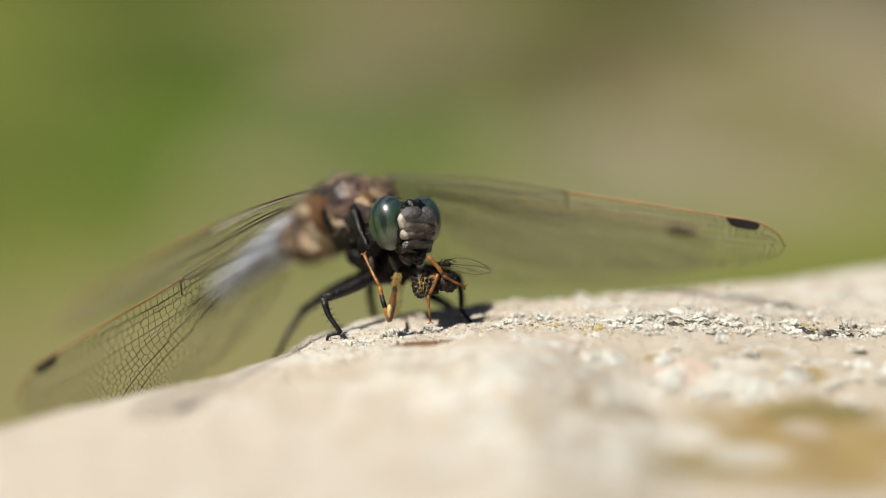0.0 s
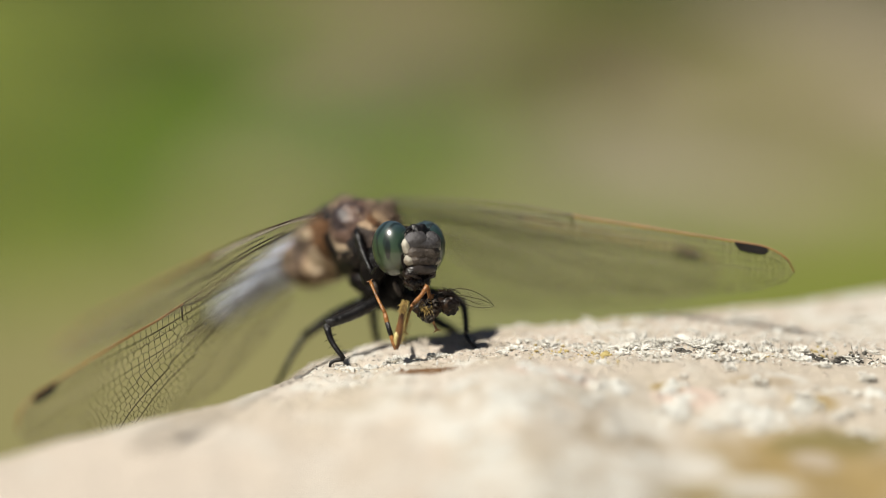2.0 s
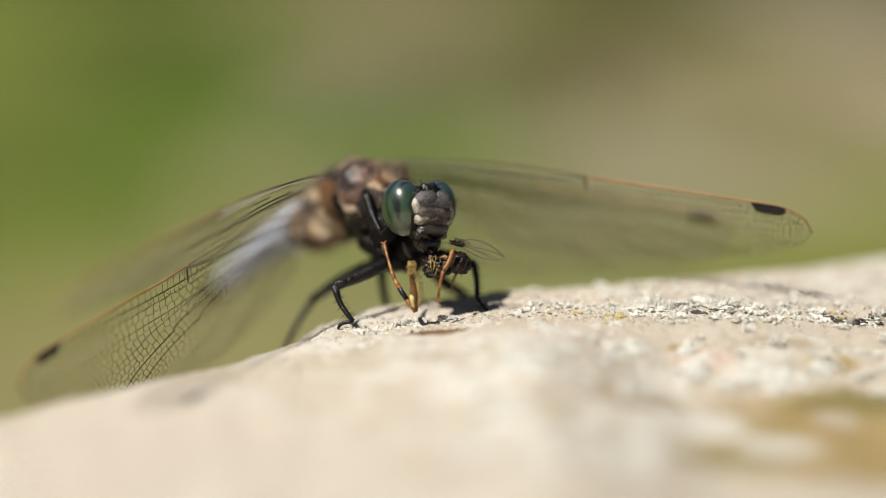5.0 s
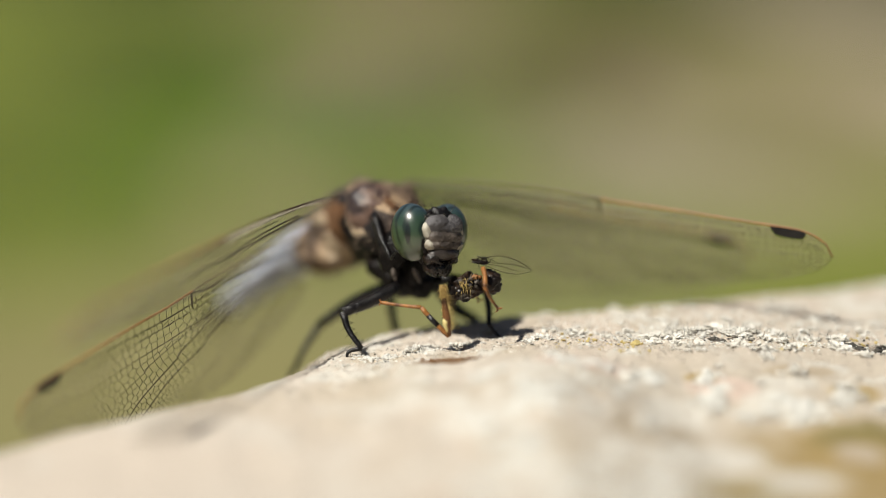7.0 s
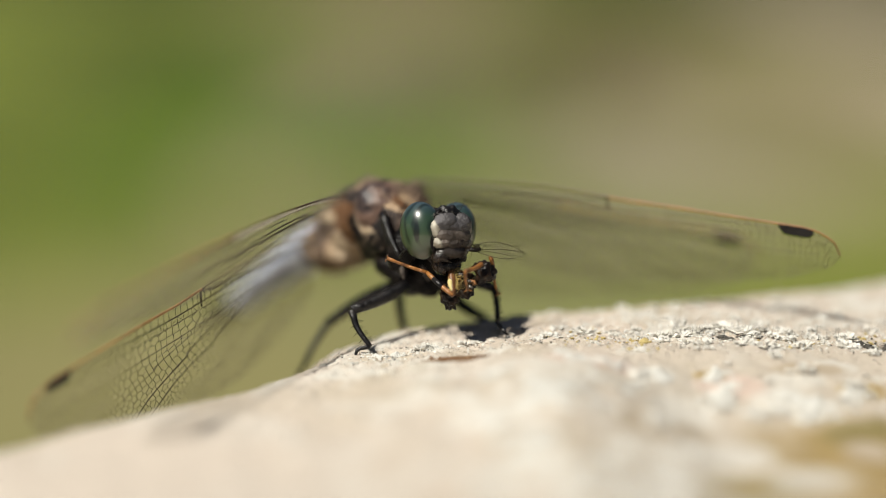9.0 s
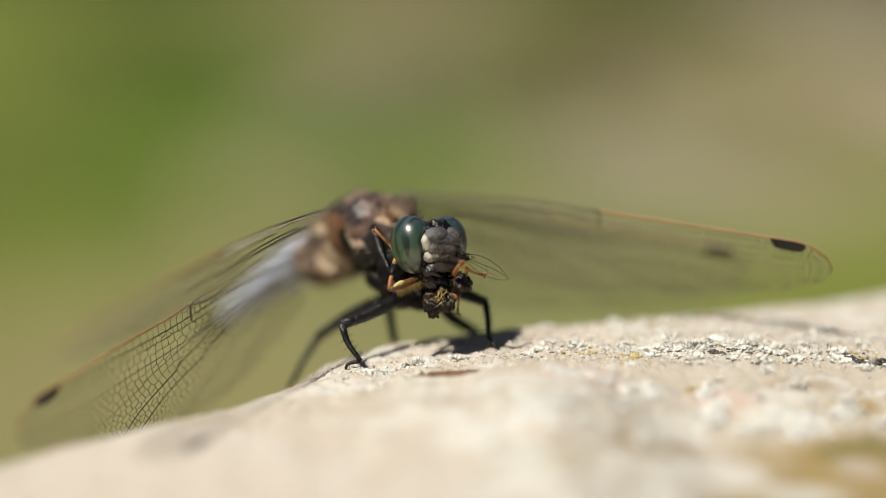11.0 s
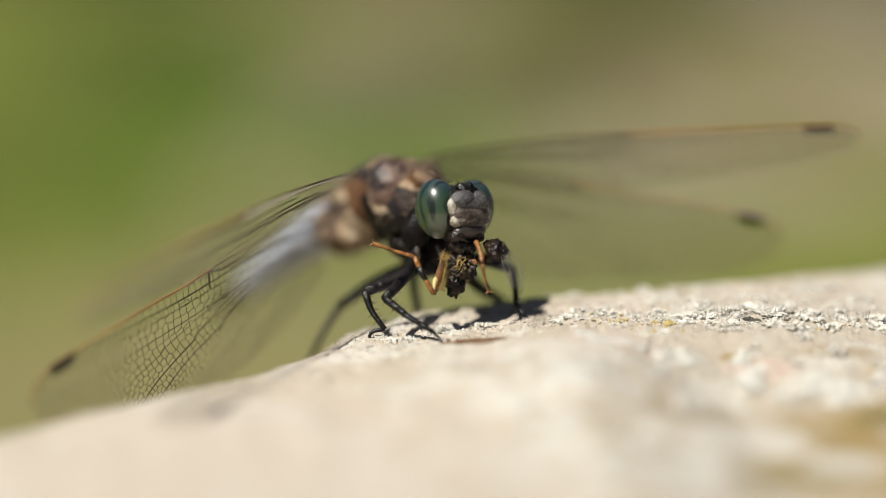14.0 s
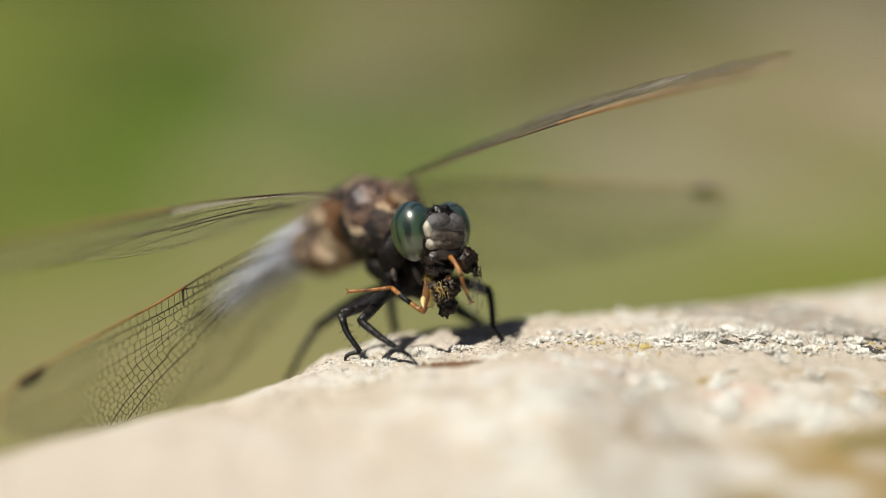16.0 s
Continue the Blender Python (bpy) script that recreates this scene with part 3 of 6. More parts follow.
def build_wing(parent, length, broad, seed, bold, label, side, arch, nodus):
    """A wing along x, hung from its leading rim. side: 1 where its upper face looks along z, else -1; arch: rise of its middle."""
    rnd = random.Random(seed)
    fold = -1.0 if side > 0 and broad < 10 else 1.0

    def spot(u, f):
        lead, trail = wing_outline(u, length, broad)
        return Vector((u * length, lead + (trail - lead) * f, 0))

    def raised(p):
        """The point on the arched and pleated blade."""
        u = min(max(p[0] / length, 0), 1)
        lead, trail = wing_outline(u, length, broad)
        f = (lead - p[1]) / max(lead - trail, 0.1)
        pleat = 0.22 * math.cos(min(f, 0.4) * 15.7) * (1 - 0.6 * u) if f < 0.5 else -0.22 * (1 - 0.6 * u)
        return Vector((p[0], p[1], side * (arch * math.sin(math.pi * u ** 0.8) + fold * pleat + 0.07 * math.sin(p[1] * 2.3 + 0.3 * p[0]))))

    bm = bmesh.new()
    nu, nv = 64, 18
    grid = [[bm.verts.new(raised(spot(i / nu, 1 - j / nv))) for j in range(nv + 1)] for i in range(nu + 1)]
    for i in range(nu):
        for j in range(nv):
            bm.faces.new((grid[i][j], grid[i + 1][j], grid[i + 1][j + 1], grid[i][j + 1]))
    wing = part("wing", bm, M_MEMBRANE, parent, label)

    # seeds of the cells: pairs along both sides of every long vein, then free ones between them
    seeds, walls = [], []

    def cell(u, f):
        return 0.42 + 0.62 * max(0.0, 1 - f) ** 0.8 * (1 - 0.55 * abs(u - 0.5) * 1.6) - 0.10 * max(0.0, u - 0.6)

    for a, b, c, r0, r1 in LONG_VEINS:
        line = []
        for k in range(61):
            t = k / 60
            u = a[0] * (1 - t) ** 2 + 2 * t * (1 - t) * (2 * b[0] - 0.5 * (a[0] + c[0])) + t * t * c[0]
            f = a[1] * (1 - t) ** 2 + 2 * t * (1 - t) * (2 * b[1] - 0.5 * (a[1] + c[1])) + t * t * c[1]
            line.append((spot(u, f), u, f))
        walls.append(([q[0] for q in line], r0, r1))
        run = 0.0
        for (p, u, f), (q, _, _) in zip(line, line[1:]):
            run -= (q - p).length
            if run <= 0:
                s = cell(u, f)
                n = Vector((-(q - p).y, (q - p).x, 0)).normalized() * s * 0.42
                run += s * rnd.uniform(0.85, 1.15)
                for w in (p + n, p - n):
                    if 0.02 < w.x / length < 0.99 and all((w - o[0]).length > 0.55 * s for o in seeds[-40:]):
                        seeds.append((w, s, True))
    for k in range(9000):
        u, f = rnd.uniform(0.02, 0.99), rnd.uniform(0.12, 0.985)
        s = cell(u, f)
        p = spot(u, f)
        if all(abs(o[0].x - p.x) > s * 0.88 or (o[0] - p).length > s * 0.88 for o in seeds):
            seeds.append((p, s, False))
    flat = [Vector((p.x, p.y)) for p, _, _ in seeds]
    free = [not fixed for _, _, fixed in seeds]
    for turn in range(3):
        _, _, tris, _, _, _ = delaunay_2d_cdt(flat, [], [], 0, 1e-6, False)
        near = [[] for _ in flat]
        for t in tris:
            for i in range(3):
                near[t[i]] += [t[i - 1], t[i - 2]]
        flat = [sum((flat[j] for j in nb), Vector((0, 0))) / len(nb) * 0.7 + p * 0.3 if fr and len(nb) > 7 else p
                for p, nb, fr in zip(flat, near, free)]
    _, _, tris, _, _, _ = delaunay_2d_cdt(flat, [], [], 0, 1e-6, False)
    centre, shared = [], {}
    for t in tris:
        a, b, c = (flat[i] for i in t)
        d = 2 * (a.x * (b.y - c.y) + b.x * (c.y - a.y) + c.x * (a.y - b.y))
        if abs(d) < 1e-4:
            centre.append((a + b + c) / 3)
        else:
            x = (a.length_squared * (b.y - c.y) + b.length_squared * (c.y - a.y) + c.length_squared * (a.y - b.y)) / d
            y = (a.length_squared * (c.x - b.x) + b.length_squared * (a.x - c.x) + c.length_squared * (b.x - a.x)) / d
            centre.append(Vector((x, y)))
        for i in range(3):
            shared.setdefault(tuple(sorted((t[i], t[i - 1]))), []).append(len(centre) - 1)

    def inside(p):
        u = p.x / length
        if not 0.02 < u < 0.995:
            return False
        lead, trail = wing_outline(u, length, broad)
        return trail - 0.02 < p.y < lead - 0.085 * (lead - trail)

    bm = bmesh.new()
    for pair in shared.values():
        if len(pair) == 2:
            a, b = centre[pair[0]], centre[pair[1]]
            if (a - b).length < 2.5 and inside(a) and inside(b):
                strip(bm, raised(a), raised(b), 0.036 * bold)
            elif (a - b).length < 2.0 and (inside(a) or inside(b)):
                a, b = (a, b) if inside(a) else (b, a)
                q = a
                for k in range(8):
                    if inside(a.lerp(b, (k + 1) / 8)):
                        q = a.lerp(b, (k + 1) / 8)
                strip(bm, raised(a), raised(q), 0.032 * bold)
    part("vein_network", bm, M_VEIN, wing, "fine dark network of wing veins", smooth=False)
    # long veins, the second one from the base to the nodus, and the rear rim
    for line, r0, r1 in walls:
        bm = bmesh.new()
        for k, (p, q) in enumerate(zip(line, line[1:])):
            strip(bm, raised(p), raised(q), (r0 + (r1 - r0) * k / 60) * max(bold, 0.66))
        part("long_vein", bm, M_VEIN, wing, smooth=False)
    bm = bmesh.new()
    brace = [spot(nodus * k / 20, 0.10 - 0.09 * (k / 20) ** 6) for k in range(21)]
    rear = [spot(0.03 + 0.97 * k / 60, 1) for k in range(61)]
    for p, q in zip(brace, brace[1:]):
        strip(bm, raised(p), raised(q), 0.10 * bold)
    part("long_vein", bm, M_VEIN, wing, smooth=False)
    bm = bmesh.new()
    for p, q in zip(rear, rear[1:]):
        strip(bm, raised(p), raised(q), 0.045 * bold)
    part("rear_rim", bm, M_VEIN, wing, smooth=False)
    # ladder of cross veins between the leading veins
    def rung(u, f):
        return raised(spot(u, f)) + Vector((0, 0, -0.19 if fold < 0 else 0))

    bm = bmesh.new()
    u = 0.03
    while u < 0.95:
        lead, trail = wing_outline(u, length, broad)
        if not 0.855 < u < 0.935:
            low = 0.165 - 0.06 * min(1, u / 0.42) - 0.035 * max(0, u - 0.42)
            if u < nodus:
                strip(bm, rung(u, 0), rung(u, 0.09), 0.055 * bold)
                strip(bm, rung(u, 0.09), rung(u + 0.004, low), 0.055 * bold)
            else:
                strip(bm, rung(u, 0), rung(u + 0.006, low), 0.04 * bold)
        u += (0.02 if u < nodus else 0.021) * rnd.uniform(0.85, 1.15)
    part("vein_ladder", bm, M_VEIN, wing, "ladder of short cross veins", smooth=False)
    # cells between the leading veins, each a little tilted; the forewing's have glint as colour
    if side > 0:
        bm = bmesh.new()
        u = 0.03
        while u < nodus - 0.01:
            v = u + 0.019
            mid = 0.165 - 0.06 * min(1, u / 0.42)
            for top, low, lift in ((0.006, 0.088, 0.06), (0.094, mid - 0.004, -0.05)):
                ends = [raised(spot(q, f)) + Vector((0, 0, -0.13)) for q, f in ((u, top), (v, top), (v + 0.003, low), (u + 0.003, low))]
                ends[1].z += lift
                ends[3].z -= lift * 0.6
                hub = sum(ends, Vector()) / 4 + Vector((0, 0, 0.04))
                hub = bm.verts.new(hub)
                ring = [bm.verts.new(q) for q in ends]
                for k in range(4):
                    bm.faces.new((ring[k - 1], ring[k], hub))
            u += 0.0215 * rnd.uniform(0.92, 1.08)
        tagged(part("glint_band", bm, M_CELL_GLINT if broad < 10 else M_MEMBRANE, wing, "band of small tilted cells for the glint along the leading rim", smooth=False), kind="stuff")
    # leading rim: dark to the nodus, amber beyond
    edge = [raised(spot(k / 60, 0)) for k in range(61)]
    cut = round(nodus * 60)
    bm = bmesh.new()
    tube(bm, edge[:cut + 1], 0.095, 6)
    part("leading_vein", bm, M_RIM, wing)
    bm = bmesh.new()
    tube(bm, edge[cut:], [0.125 - 0.0014 * k for k in range(61 - cut)], 6)
    part("amber_leading_vein", bm, M_COSTA, wing, "amber leading rim of the wing")
    bm = bmesh.new()
    n = spot(nodus, 0)
    tube(bm, [raised(n + Vector((-0.35, 0.05, 0))), raised(n + Vector((0.1, -0.25, 0))), raised(spot(nodus + 0.008, 0.14))], [0.1, 0.15, 0.06], 6)
    part("nodus", bm, M_VEIN, wing, "dark knot in the leading rim")
    bm = bmesh.new()
    rows = []
    for k in range(9):
        p = spot(0.855 + 0.078 * k / 8, 0)
        deep = (0.35, 0.85, 0.95, 0.98, 0.98, 0.98, 0.95, 0.85, 0.4)[k]
        rows.append([bm.verts.new(raised(p + Vector((y * 0.15, -y * deep, 0))) + Vector((0, 0, h)))
                     for y, h in ((0.0, 0.12), (0.5, 0.17), (1.0, 0.12), (1.0, -0.12), (0.5, -0.17), (0.0, -0.12))])
    for a, b in zip(rows, rows[1:]):
        for i in range(6):
            bm.faces.new((a[i], a[(i + 1) % 6], b[(i + 1) % 6], b[i]))
    bm.faces.new(rows[0][::-1])
    bm.faces.new(rows[-1])
    part("pterostigma", bm, M_CHITIN, wing, "black wing spot near the tip", smooth=False)
    return wing


# ---- dragonfly ----
dragonfly = new("dragonfly")
dragonfly.matrix_basis = PERCH
tagged(dragonfly, "blue-bodied skimmer dragonfly with green eyes perched on a stone, eating prey", "dragonfly")


def swollen(bm, centre, radii, turn, rough, seed):
    """A finely wrinkled swelling."""
    lead = Vector((seed * 5.1, 1.7, 0))
    for v in ball(bm, centre, radii, turn, 56, 36):
        d = (v.co - Vector(centre)).normalized()
        v.co += d * (rough * noise.noise(v.co * 1.6 + lead) + 0.45 * rough * noise.noise(v.co * 4.7 + lead) + 0.2 * rough * noise.noise(v.co * 11 + lead))


def build_head(parent):
    head_pose = pose(*[c * MM for c in (-1.38, 1.00, 11.27)], 0, 0, 36)
    bm = bmesh.new()
    ball(bm, (0, 0.9, 0.1), (2.6, 1.9, 2.6), seg=24, rings=16)
    ball(bm, (0, -0.6, -1.6), (1.75, 1.6, 1.5))
    head = part("head", bm, M_DARK, parent)
    head.matrix_basis = head_pose
    for sx in (-1, 1):
        bm = bmesh.new()
        ball(bm, (0, 0, 0), (2.0, 2.35, 2.85), (0, sx * 8, 0), 48, 32)
        eye = part("eye", bm, M_EYE, head, "glossy green compound eye with dark bands")
        eye.location = ((2.22 if sx > 0 else -1.80) * MM, 0.2 * MM, 0.35 * MM)
    bm = bmesh.new()
    for sx in (-1, 1):
        swollen(bm, (0.18 + sx * 0.86, -2.2, 1.14), (1.28, 1.16, 1.0), (0, sx * 8, sx * 12), 0.05, sx)
    swollen(bm, (0.18, -2.3, 0.78), (2.02, 1.12, 0.92), (0, 0, 0), 0.06, 4)
    part("forehead", bm, M_FACE, head, "grey domed forehead with a middle notch")
    bm = bmesh.new()
    swollen(bm, (0.15, -2.24, -0.08), (2.12, 1.16, 1.02), (0, 0, 0), 0.08, 7)
    swollen(bm, (-0.6, -2.62, -0.05), (0.85, 0.62, 0.5), (0, 12, 0), 0.1, 2)
    swollen(bm, (0.8, -2.55, -0.1), (0.85, 0.6, 0.5), (0, -10, 0), 0.1, 3)
    swollen(bm, (0.16, -2.12, -0.1), (2.08, 1.14, 2.0), (0, 0, 0), 0.07, 21)
    part("clypeus", bm, M_FACE_BROWN, head, "brown wrinkled face plate")
    bm = bmesh.new()
    swollen(bm, (0.12, -2.2, -0.8), (1.98, 1.1, 0.7), (0, 0, 0), 0.09, 12)
    swollen(bm, (0.1, -2.72, -0.98), (1.3, 0.55, 0.36), (0, 3, 0), 0.12, 14)
    part("face_fold", bm, M_FACE_BROWN, head, "raised brown fold across the face")
    for sx in (-1, 1):
        bm = bmesh.new()
        swollen(bm, (sx * 1.78 + (0.2 if sx > 0 else 0), -2.05, 0.42), (0.46, 0.62, 0.86), (0, sx * 8, 0), 0.12, 1)
        part("cheek", bm, M_PALE, head, "pale cream cheek plate")
        bm = bmesh.new()
        swollen(bm, (sx * 1.48 + (0.15 if sx > 0 else 0), -2.3, -0.92), (0.7, 0.52, 0.42), (0, sx * -14, 0), 0.16, 2)
        part("lower_cheek", bm, M_PALE, head, "pale cream lower cheek plate")
    bm = bmesh.new()
    swollen(bm, (0, 0, 0), (1.78, 1.0, 0.7), (0, 0, 0), 0.08, 9)
    lip = part("labrum", bm, M_LIP, head, "dark brown upper lip")
    lip.location = (0.15 * MM, -2.2 * MM, -1.72 * MM)
    bm = bmesh.new()
    tube(bm, curve_through([(-1.7, -1.7, 1.35), (-1.15, -2.3, 1.98), (0, -2.65, 1.78), (1.15, -2.3, 1.98), (1.7, -1.7, 1.35)], 17), 0.2, 6)
    part("brow_seam", bm, M_BLACK, head, "black seam over the forehead")
    for sx in (-1, 1):
        bm = bmesh.new()
        q = 0.2 if sx > 0 else 0
        tube(bm, curve_through([(sx * 0.9, -1.75, 2.25), (sx * 1.75 + q, -1.75, 1.55), (sx * 2.12 + q, -1.85, 0.5), (sx * 2.08 + q, -1.9, -0.6), (sx * 1.7 + q, -1.9, -1.7)], 15),
             [0.3, 0.28, 0.25, 0.22, 0.2, 0.19, 0.18, 0.17, 0.17, 0.17, 0.18, 0.2, 0.22, 0.25, 0.25], 8)
        part("face_rim", bm, M_BLACK, head, "black rim between eye and face")
    bm = bmesh.new()
    rnd = random.Random(3)
    for k in range(340):
        a = rnd.uniform(-1.9, 1.9)
        z = rnd.uniform(-2.4, 1.8)
        p = Vector((1.75 * math.sin(a), -1.2 - 1.9 * math.cos(a), z))
        hair(bm, p, p + Vector((math.sin(a), -math.cos(a), rnd.uniform(-0.3, 0.4))) * rnd.uniform(0.2, 0.5), 0.014)
    tagged(part("face_hair", bm, M_DARK, head, "short dark face hairs"), kind="stuff")
    bm = bmesh.new()
    for k in range(420):
        a, z = rnd.uniform(-1.3, 1.3), rnd.uniform(-1.2, 2.1)
        p = Vector((2.0 * math.sin(a), -1.15 - 2.1 * math.cos(a) * math.sqrt(max(0.2, 1 - (z / 3.2) ** 2)), z))
        hair(bm, p, p + Vector((math.sin(a), -math.cos(a), rnd.uniform(-0.3, 0.6))) * rnd.uniform(0.12, 0.3), 0.011)
    tagged(part("stubble", bm, M_PALE, head, "fine pale stubble"), kind="stuff")
    for sx in (-1, 1):
        bm = bmesh.new()
        ball(bm, (sx * 0.95, -1.95, -2.0), (1.1, 0.95, 0.66), (0, sx * 32, sx * 12), 24, 16, 0.14, sx * 3)
        tube(bm, curve_through([(sx * 1.45, -1.9, -1.7), (sx * 1.25, -2.5, -2.3), (sx * 0.4, -2.8, -2.75)], 7), [0.34, 0.36, 0.34, 0.3, 0.24, 0.16, 0.06], 8)
        part("mandible", bm, M_JAW, head, "shiny dark brown jaw")
    bm = bmesh.new()
    ball(bm, (0, -1.3, -3.0), (1.5, 1.1, 0.9), (0, 0, 0), 24, 16, 0.16, 5)
    for sx in (-1, 1):
        ball(bm, (sx * 0.75, -1.75, -3.2), (0.62, 0.6, 0.85), (0, sx * 25, 0), 16, 12, 0.16, sx)
    for k in range(90):
        a, z = rnd.uniform(-1.5, 1.5), rnd.uniform(-3.6, -1.8)
        p = Vector((1.35 * math.sin(a), -1.5 - 0.9 * math.cos(a), z))
        hair(bm, p, p + Vector((math.sin(a), -math.cos(a), rnd.uniform(-0.6, 0.1))) * rnd.uniform(0.25, 0.6), 0.018)
    part("labium", bm, M_JAW, head)
    bm = bmesh.new()
    ball(bm, (0.1, 0, 0.05), (1.34, 1.0, 0.78), (0, 0, 0), 28, 18, 0.3, 2)
    for k in range(34):
        a = rnd.uniform(0, 6.28)
        r = Vector((0.7 * math.cos(a), 0.05 + 0.6 * math.sin(a), 0.35))
        hair(bm, r, r + Vector((rnd.uniform(-0.5, 0.5), rnd.uniform(-0.6, 0.2), rnd.uniform(0.2, 0.6))), 0.025)
    crown = part("crown", bm, M_CHITIN, head, "black hairy crown tubercle")
    crown.location = (0, -1.6 * MM, 2.05 * MM)
    bm = bmesh.new()
    for k in range(22):
        r = Vector((rnd.gauss(-0.5, 0.25), rnd.uniform(0.2, 1.2), 2.85))
        hair(bm, r, r + Vector((rnd.uniform(-0.35, 0.25), rnd.uniform(-0.2, 0.2), rnd.uniform(0.4, 0.9))), 0.022)
    tagged(part("crown_hair", bm, M_DARK, head, "short black hairs behind the eyes"), kind="stuff")
    for sx in (-1, 1):
        bm = bmesh.new()
        tube(bm, [(sx * 0.75, -1.9, 1.8), (sx * 1.1, -2.2, 2.4), (sx * 1.55, -2.4, 3.2)], [0.1, 0.05, 0.02], 5)
        part("antenna", bm, M_CHITIN, head)
    return crown


crown = build_head(dragonfly)
cam.data.dof.use_dof = True
cam.data.dof.focus_object = crown
cam.data.dof.aperture_fstop = 4.2


def build_thorax(parent):
    bm = bmesh.new()
    axis = [(-4.07, 4.70, 10.62), (-5.38, 7.10, 12.06), (-7.56, 11.30, 12.87), (-10.13, 15.50, 12.16), (-12.49, 19.60, 10.67), (-13.90, 22.20, 9.57)]
    tube(bm, curve_through(axis, 16), [1.0, 1.8, 2.7, 3.3, 3.7, 4.0, 4.2, 4.2, 4.1, 3.9, 3.7, 3.5, 3.2, 2.9, 2.5, 2.0], 48)
    bm.normal_update()
    for v in bm.verts:
        v.co += v.normal * (0.45 * noise.noise(v.co * 0.42) + 0.3 * noise.noise(v.co * 0.95 + Vector((5, 0, 0))))
    th = part("thorax", bm, M_THORAX, parent, "brown hairy thorax with dark seams")

    def plate(name, c, r, turn, mat, label="", rough=0.12):
        bm = bmesh.new()
        ball(bm, c, r, turn, 36, 24, rough, c[0])
        part(name, bm, mat, th, label)

    plate("collar", (-4.71, 3.40, 10.06), (1.5, 1.2, 2.6), (0, 25, 0), M_BLACK, "black neck collar")
    plate("shoulder_plate", (-7.11, 7.40, 13.84), (2.7, 2.3, 3.0), (0, -22, 0), M_GLOSS, "glossy purple-grey shoulder plate")
    plate("back_plate", (-5.43, 8.80, 15.26), (3.1, 2.4, 1.5), (0, 12, 0), M_THORAX, "dusty tan back plate")
    plate("rear_plate", (-13.10, 17.50, 9.90), (3.0, 3.2, 2.5), (0, 25, 0), M_THORAX, "greyish tan rear plate", 0.2)
    plate("side_plate", (-10.81, 13.90, 10.20), (2.9, 2.2, 2.3), (0, -25, 0), M_THORAX, "tan side plate", 0.28)
    plate("wing_socket", (-10.66, 12.20, 15.36), (1.7, 1.6, 0.8), (0, -35, 0), M_DARK, "dark wing socket")
    plate("wing_socket", (-4.08, 13.00, 16.20), (1.4, 1.6, 0.7), (0, -10, 0), M_THORAX, "dusty brown wing socket")
    plate("belly", (-5.41, 8.00, 7.76), (2.6, 2.0, 1.4), (0, 20, 0), M_BLACK, "black underside with leg roots")
    plate("leg_root", (-4.11, 6.50, 6.86), (2.2, 1.8, 1.7), (0, 15, 0), M_BLACK, "black leg root")
    plate("leg_root", (-2.28, 6.50, 6.40), (1.5, 1.5, 1.5), (0, 0, 0), M_BLACK, "black leg root")
    plate("leg_joint", (-4.84, 2.40, 7.49), (0.3, 0.35, 0.7), (0, -14, 0), M_FACE_BROWN, "brown leg joint")
    plate("leg_joint", (-2.58, 3.40, 7.36), (0.24, 0.3, 0.9), (0, -25, 0), M_FACE_BROWN, "brown leg joint")
    plate("leg_root", (-2.78, 5.60, 8.35), (1.4, 1.4, 2.3), (0, 10, 0), M_BLACK, "black leg root")

    def seam(points, r):
        bm = bmesh.new()
        tube(bm, curve_through(points, 10), r, 8)
        part("seam", bm, M_DARK, th, "dark seam line")

    seam([(-7.14, 8.00, 16.27), (-6.25, 5.80, 14.38), (-5.20, 4.80, 12.60)], 0.3)
    bm = bmesh.new()
    rnd = random.Random(5)
    for k in range(1800):
        f = rnd.choice(axis[1:6])
        d = Vector((rnd.gauss(0, 1), rnd.gauss(-0.6, 0.6), rnd.gauss(0.6, 1))).normalized()
        p = Vector(f) + d * 3.7
        hair(bm, p, p + d * rnd.uniform(0.5, 1.3) + Vector((rnd.uniform(-0.5, 0.5), 0, rnd.uniform(-0.3, 0.3))), 0.024)
    tagged(part("fur", bm, M_PATCH, th, "short fine hairs"), kind="stuff")
    return th


M_GLOSS = material("purple_gloss", (0.15, 0.092, 0.070), (0.035, 0.025, 0.026), 420, rough=0.44, spec=0.4, bump=0.6, mix=(0.42, 0.58))
thorax = build_thorax(dragonfly)


def build_abdomen(parent):
    line = curve_through([(-12.87, 18.00, 11.03), (-17.56, 25.00, 8.68), (-22.53, 33.00, 5.35), (-29.12, 43.00, 0.80)], 11)
    root = None
    for k in range(10):
        bm = bmesh.new()
        a, b = line[k], line[k + 1]
        r = [3.0, 3.0, 2.9, 2.7, 2.45, 2.2, 1.9, 1.7, 1.4, 1.0, 0.7]
        tube(bm, [a, a.lerp(b, 0.06), a.lerp(b, 0.5), a.lerp(b, 0.94), b], [r[k] * 0.95, r[k], (r[k] + r[k + 1]) / 2, r[k + 1], r[k + 1] * 0.95], 20, 0.8)
        seg = part("abdomen" if root is None else "segment", bm, M_BLUE if k < 8 else M_DARK, parent if root is None else root,
                   "powdery blue abdomen" if root is None else "")
        root = root or seg


build_abdomen(dragonfly)

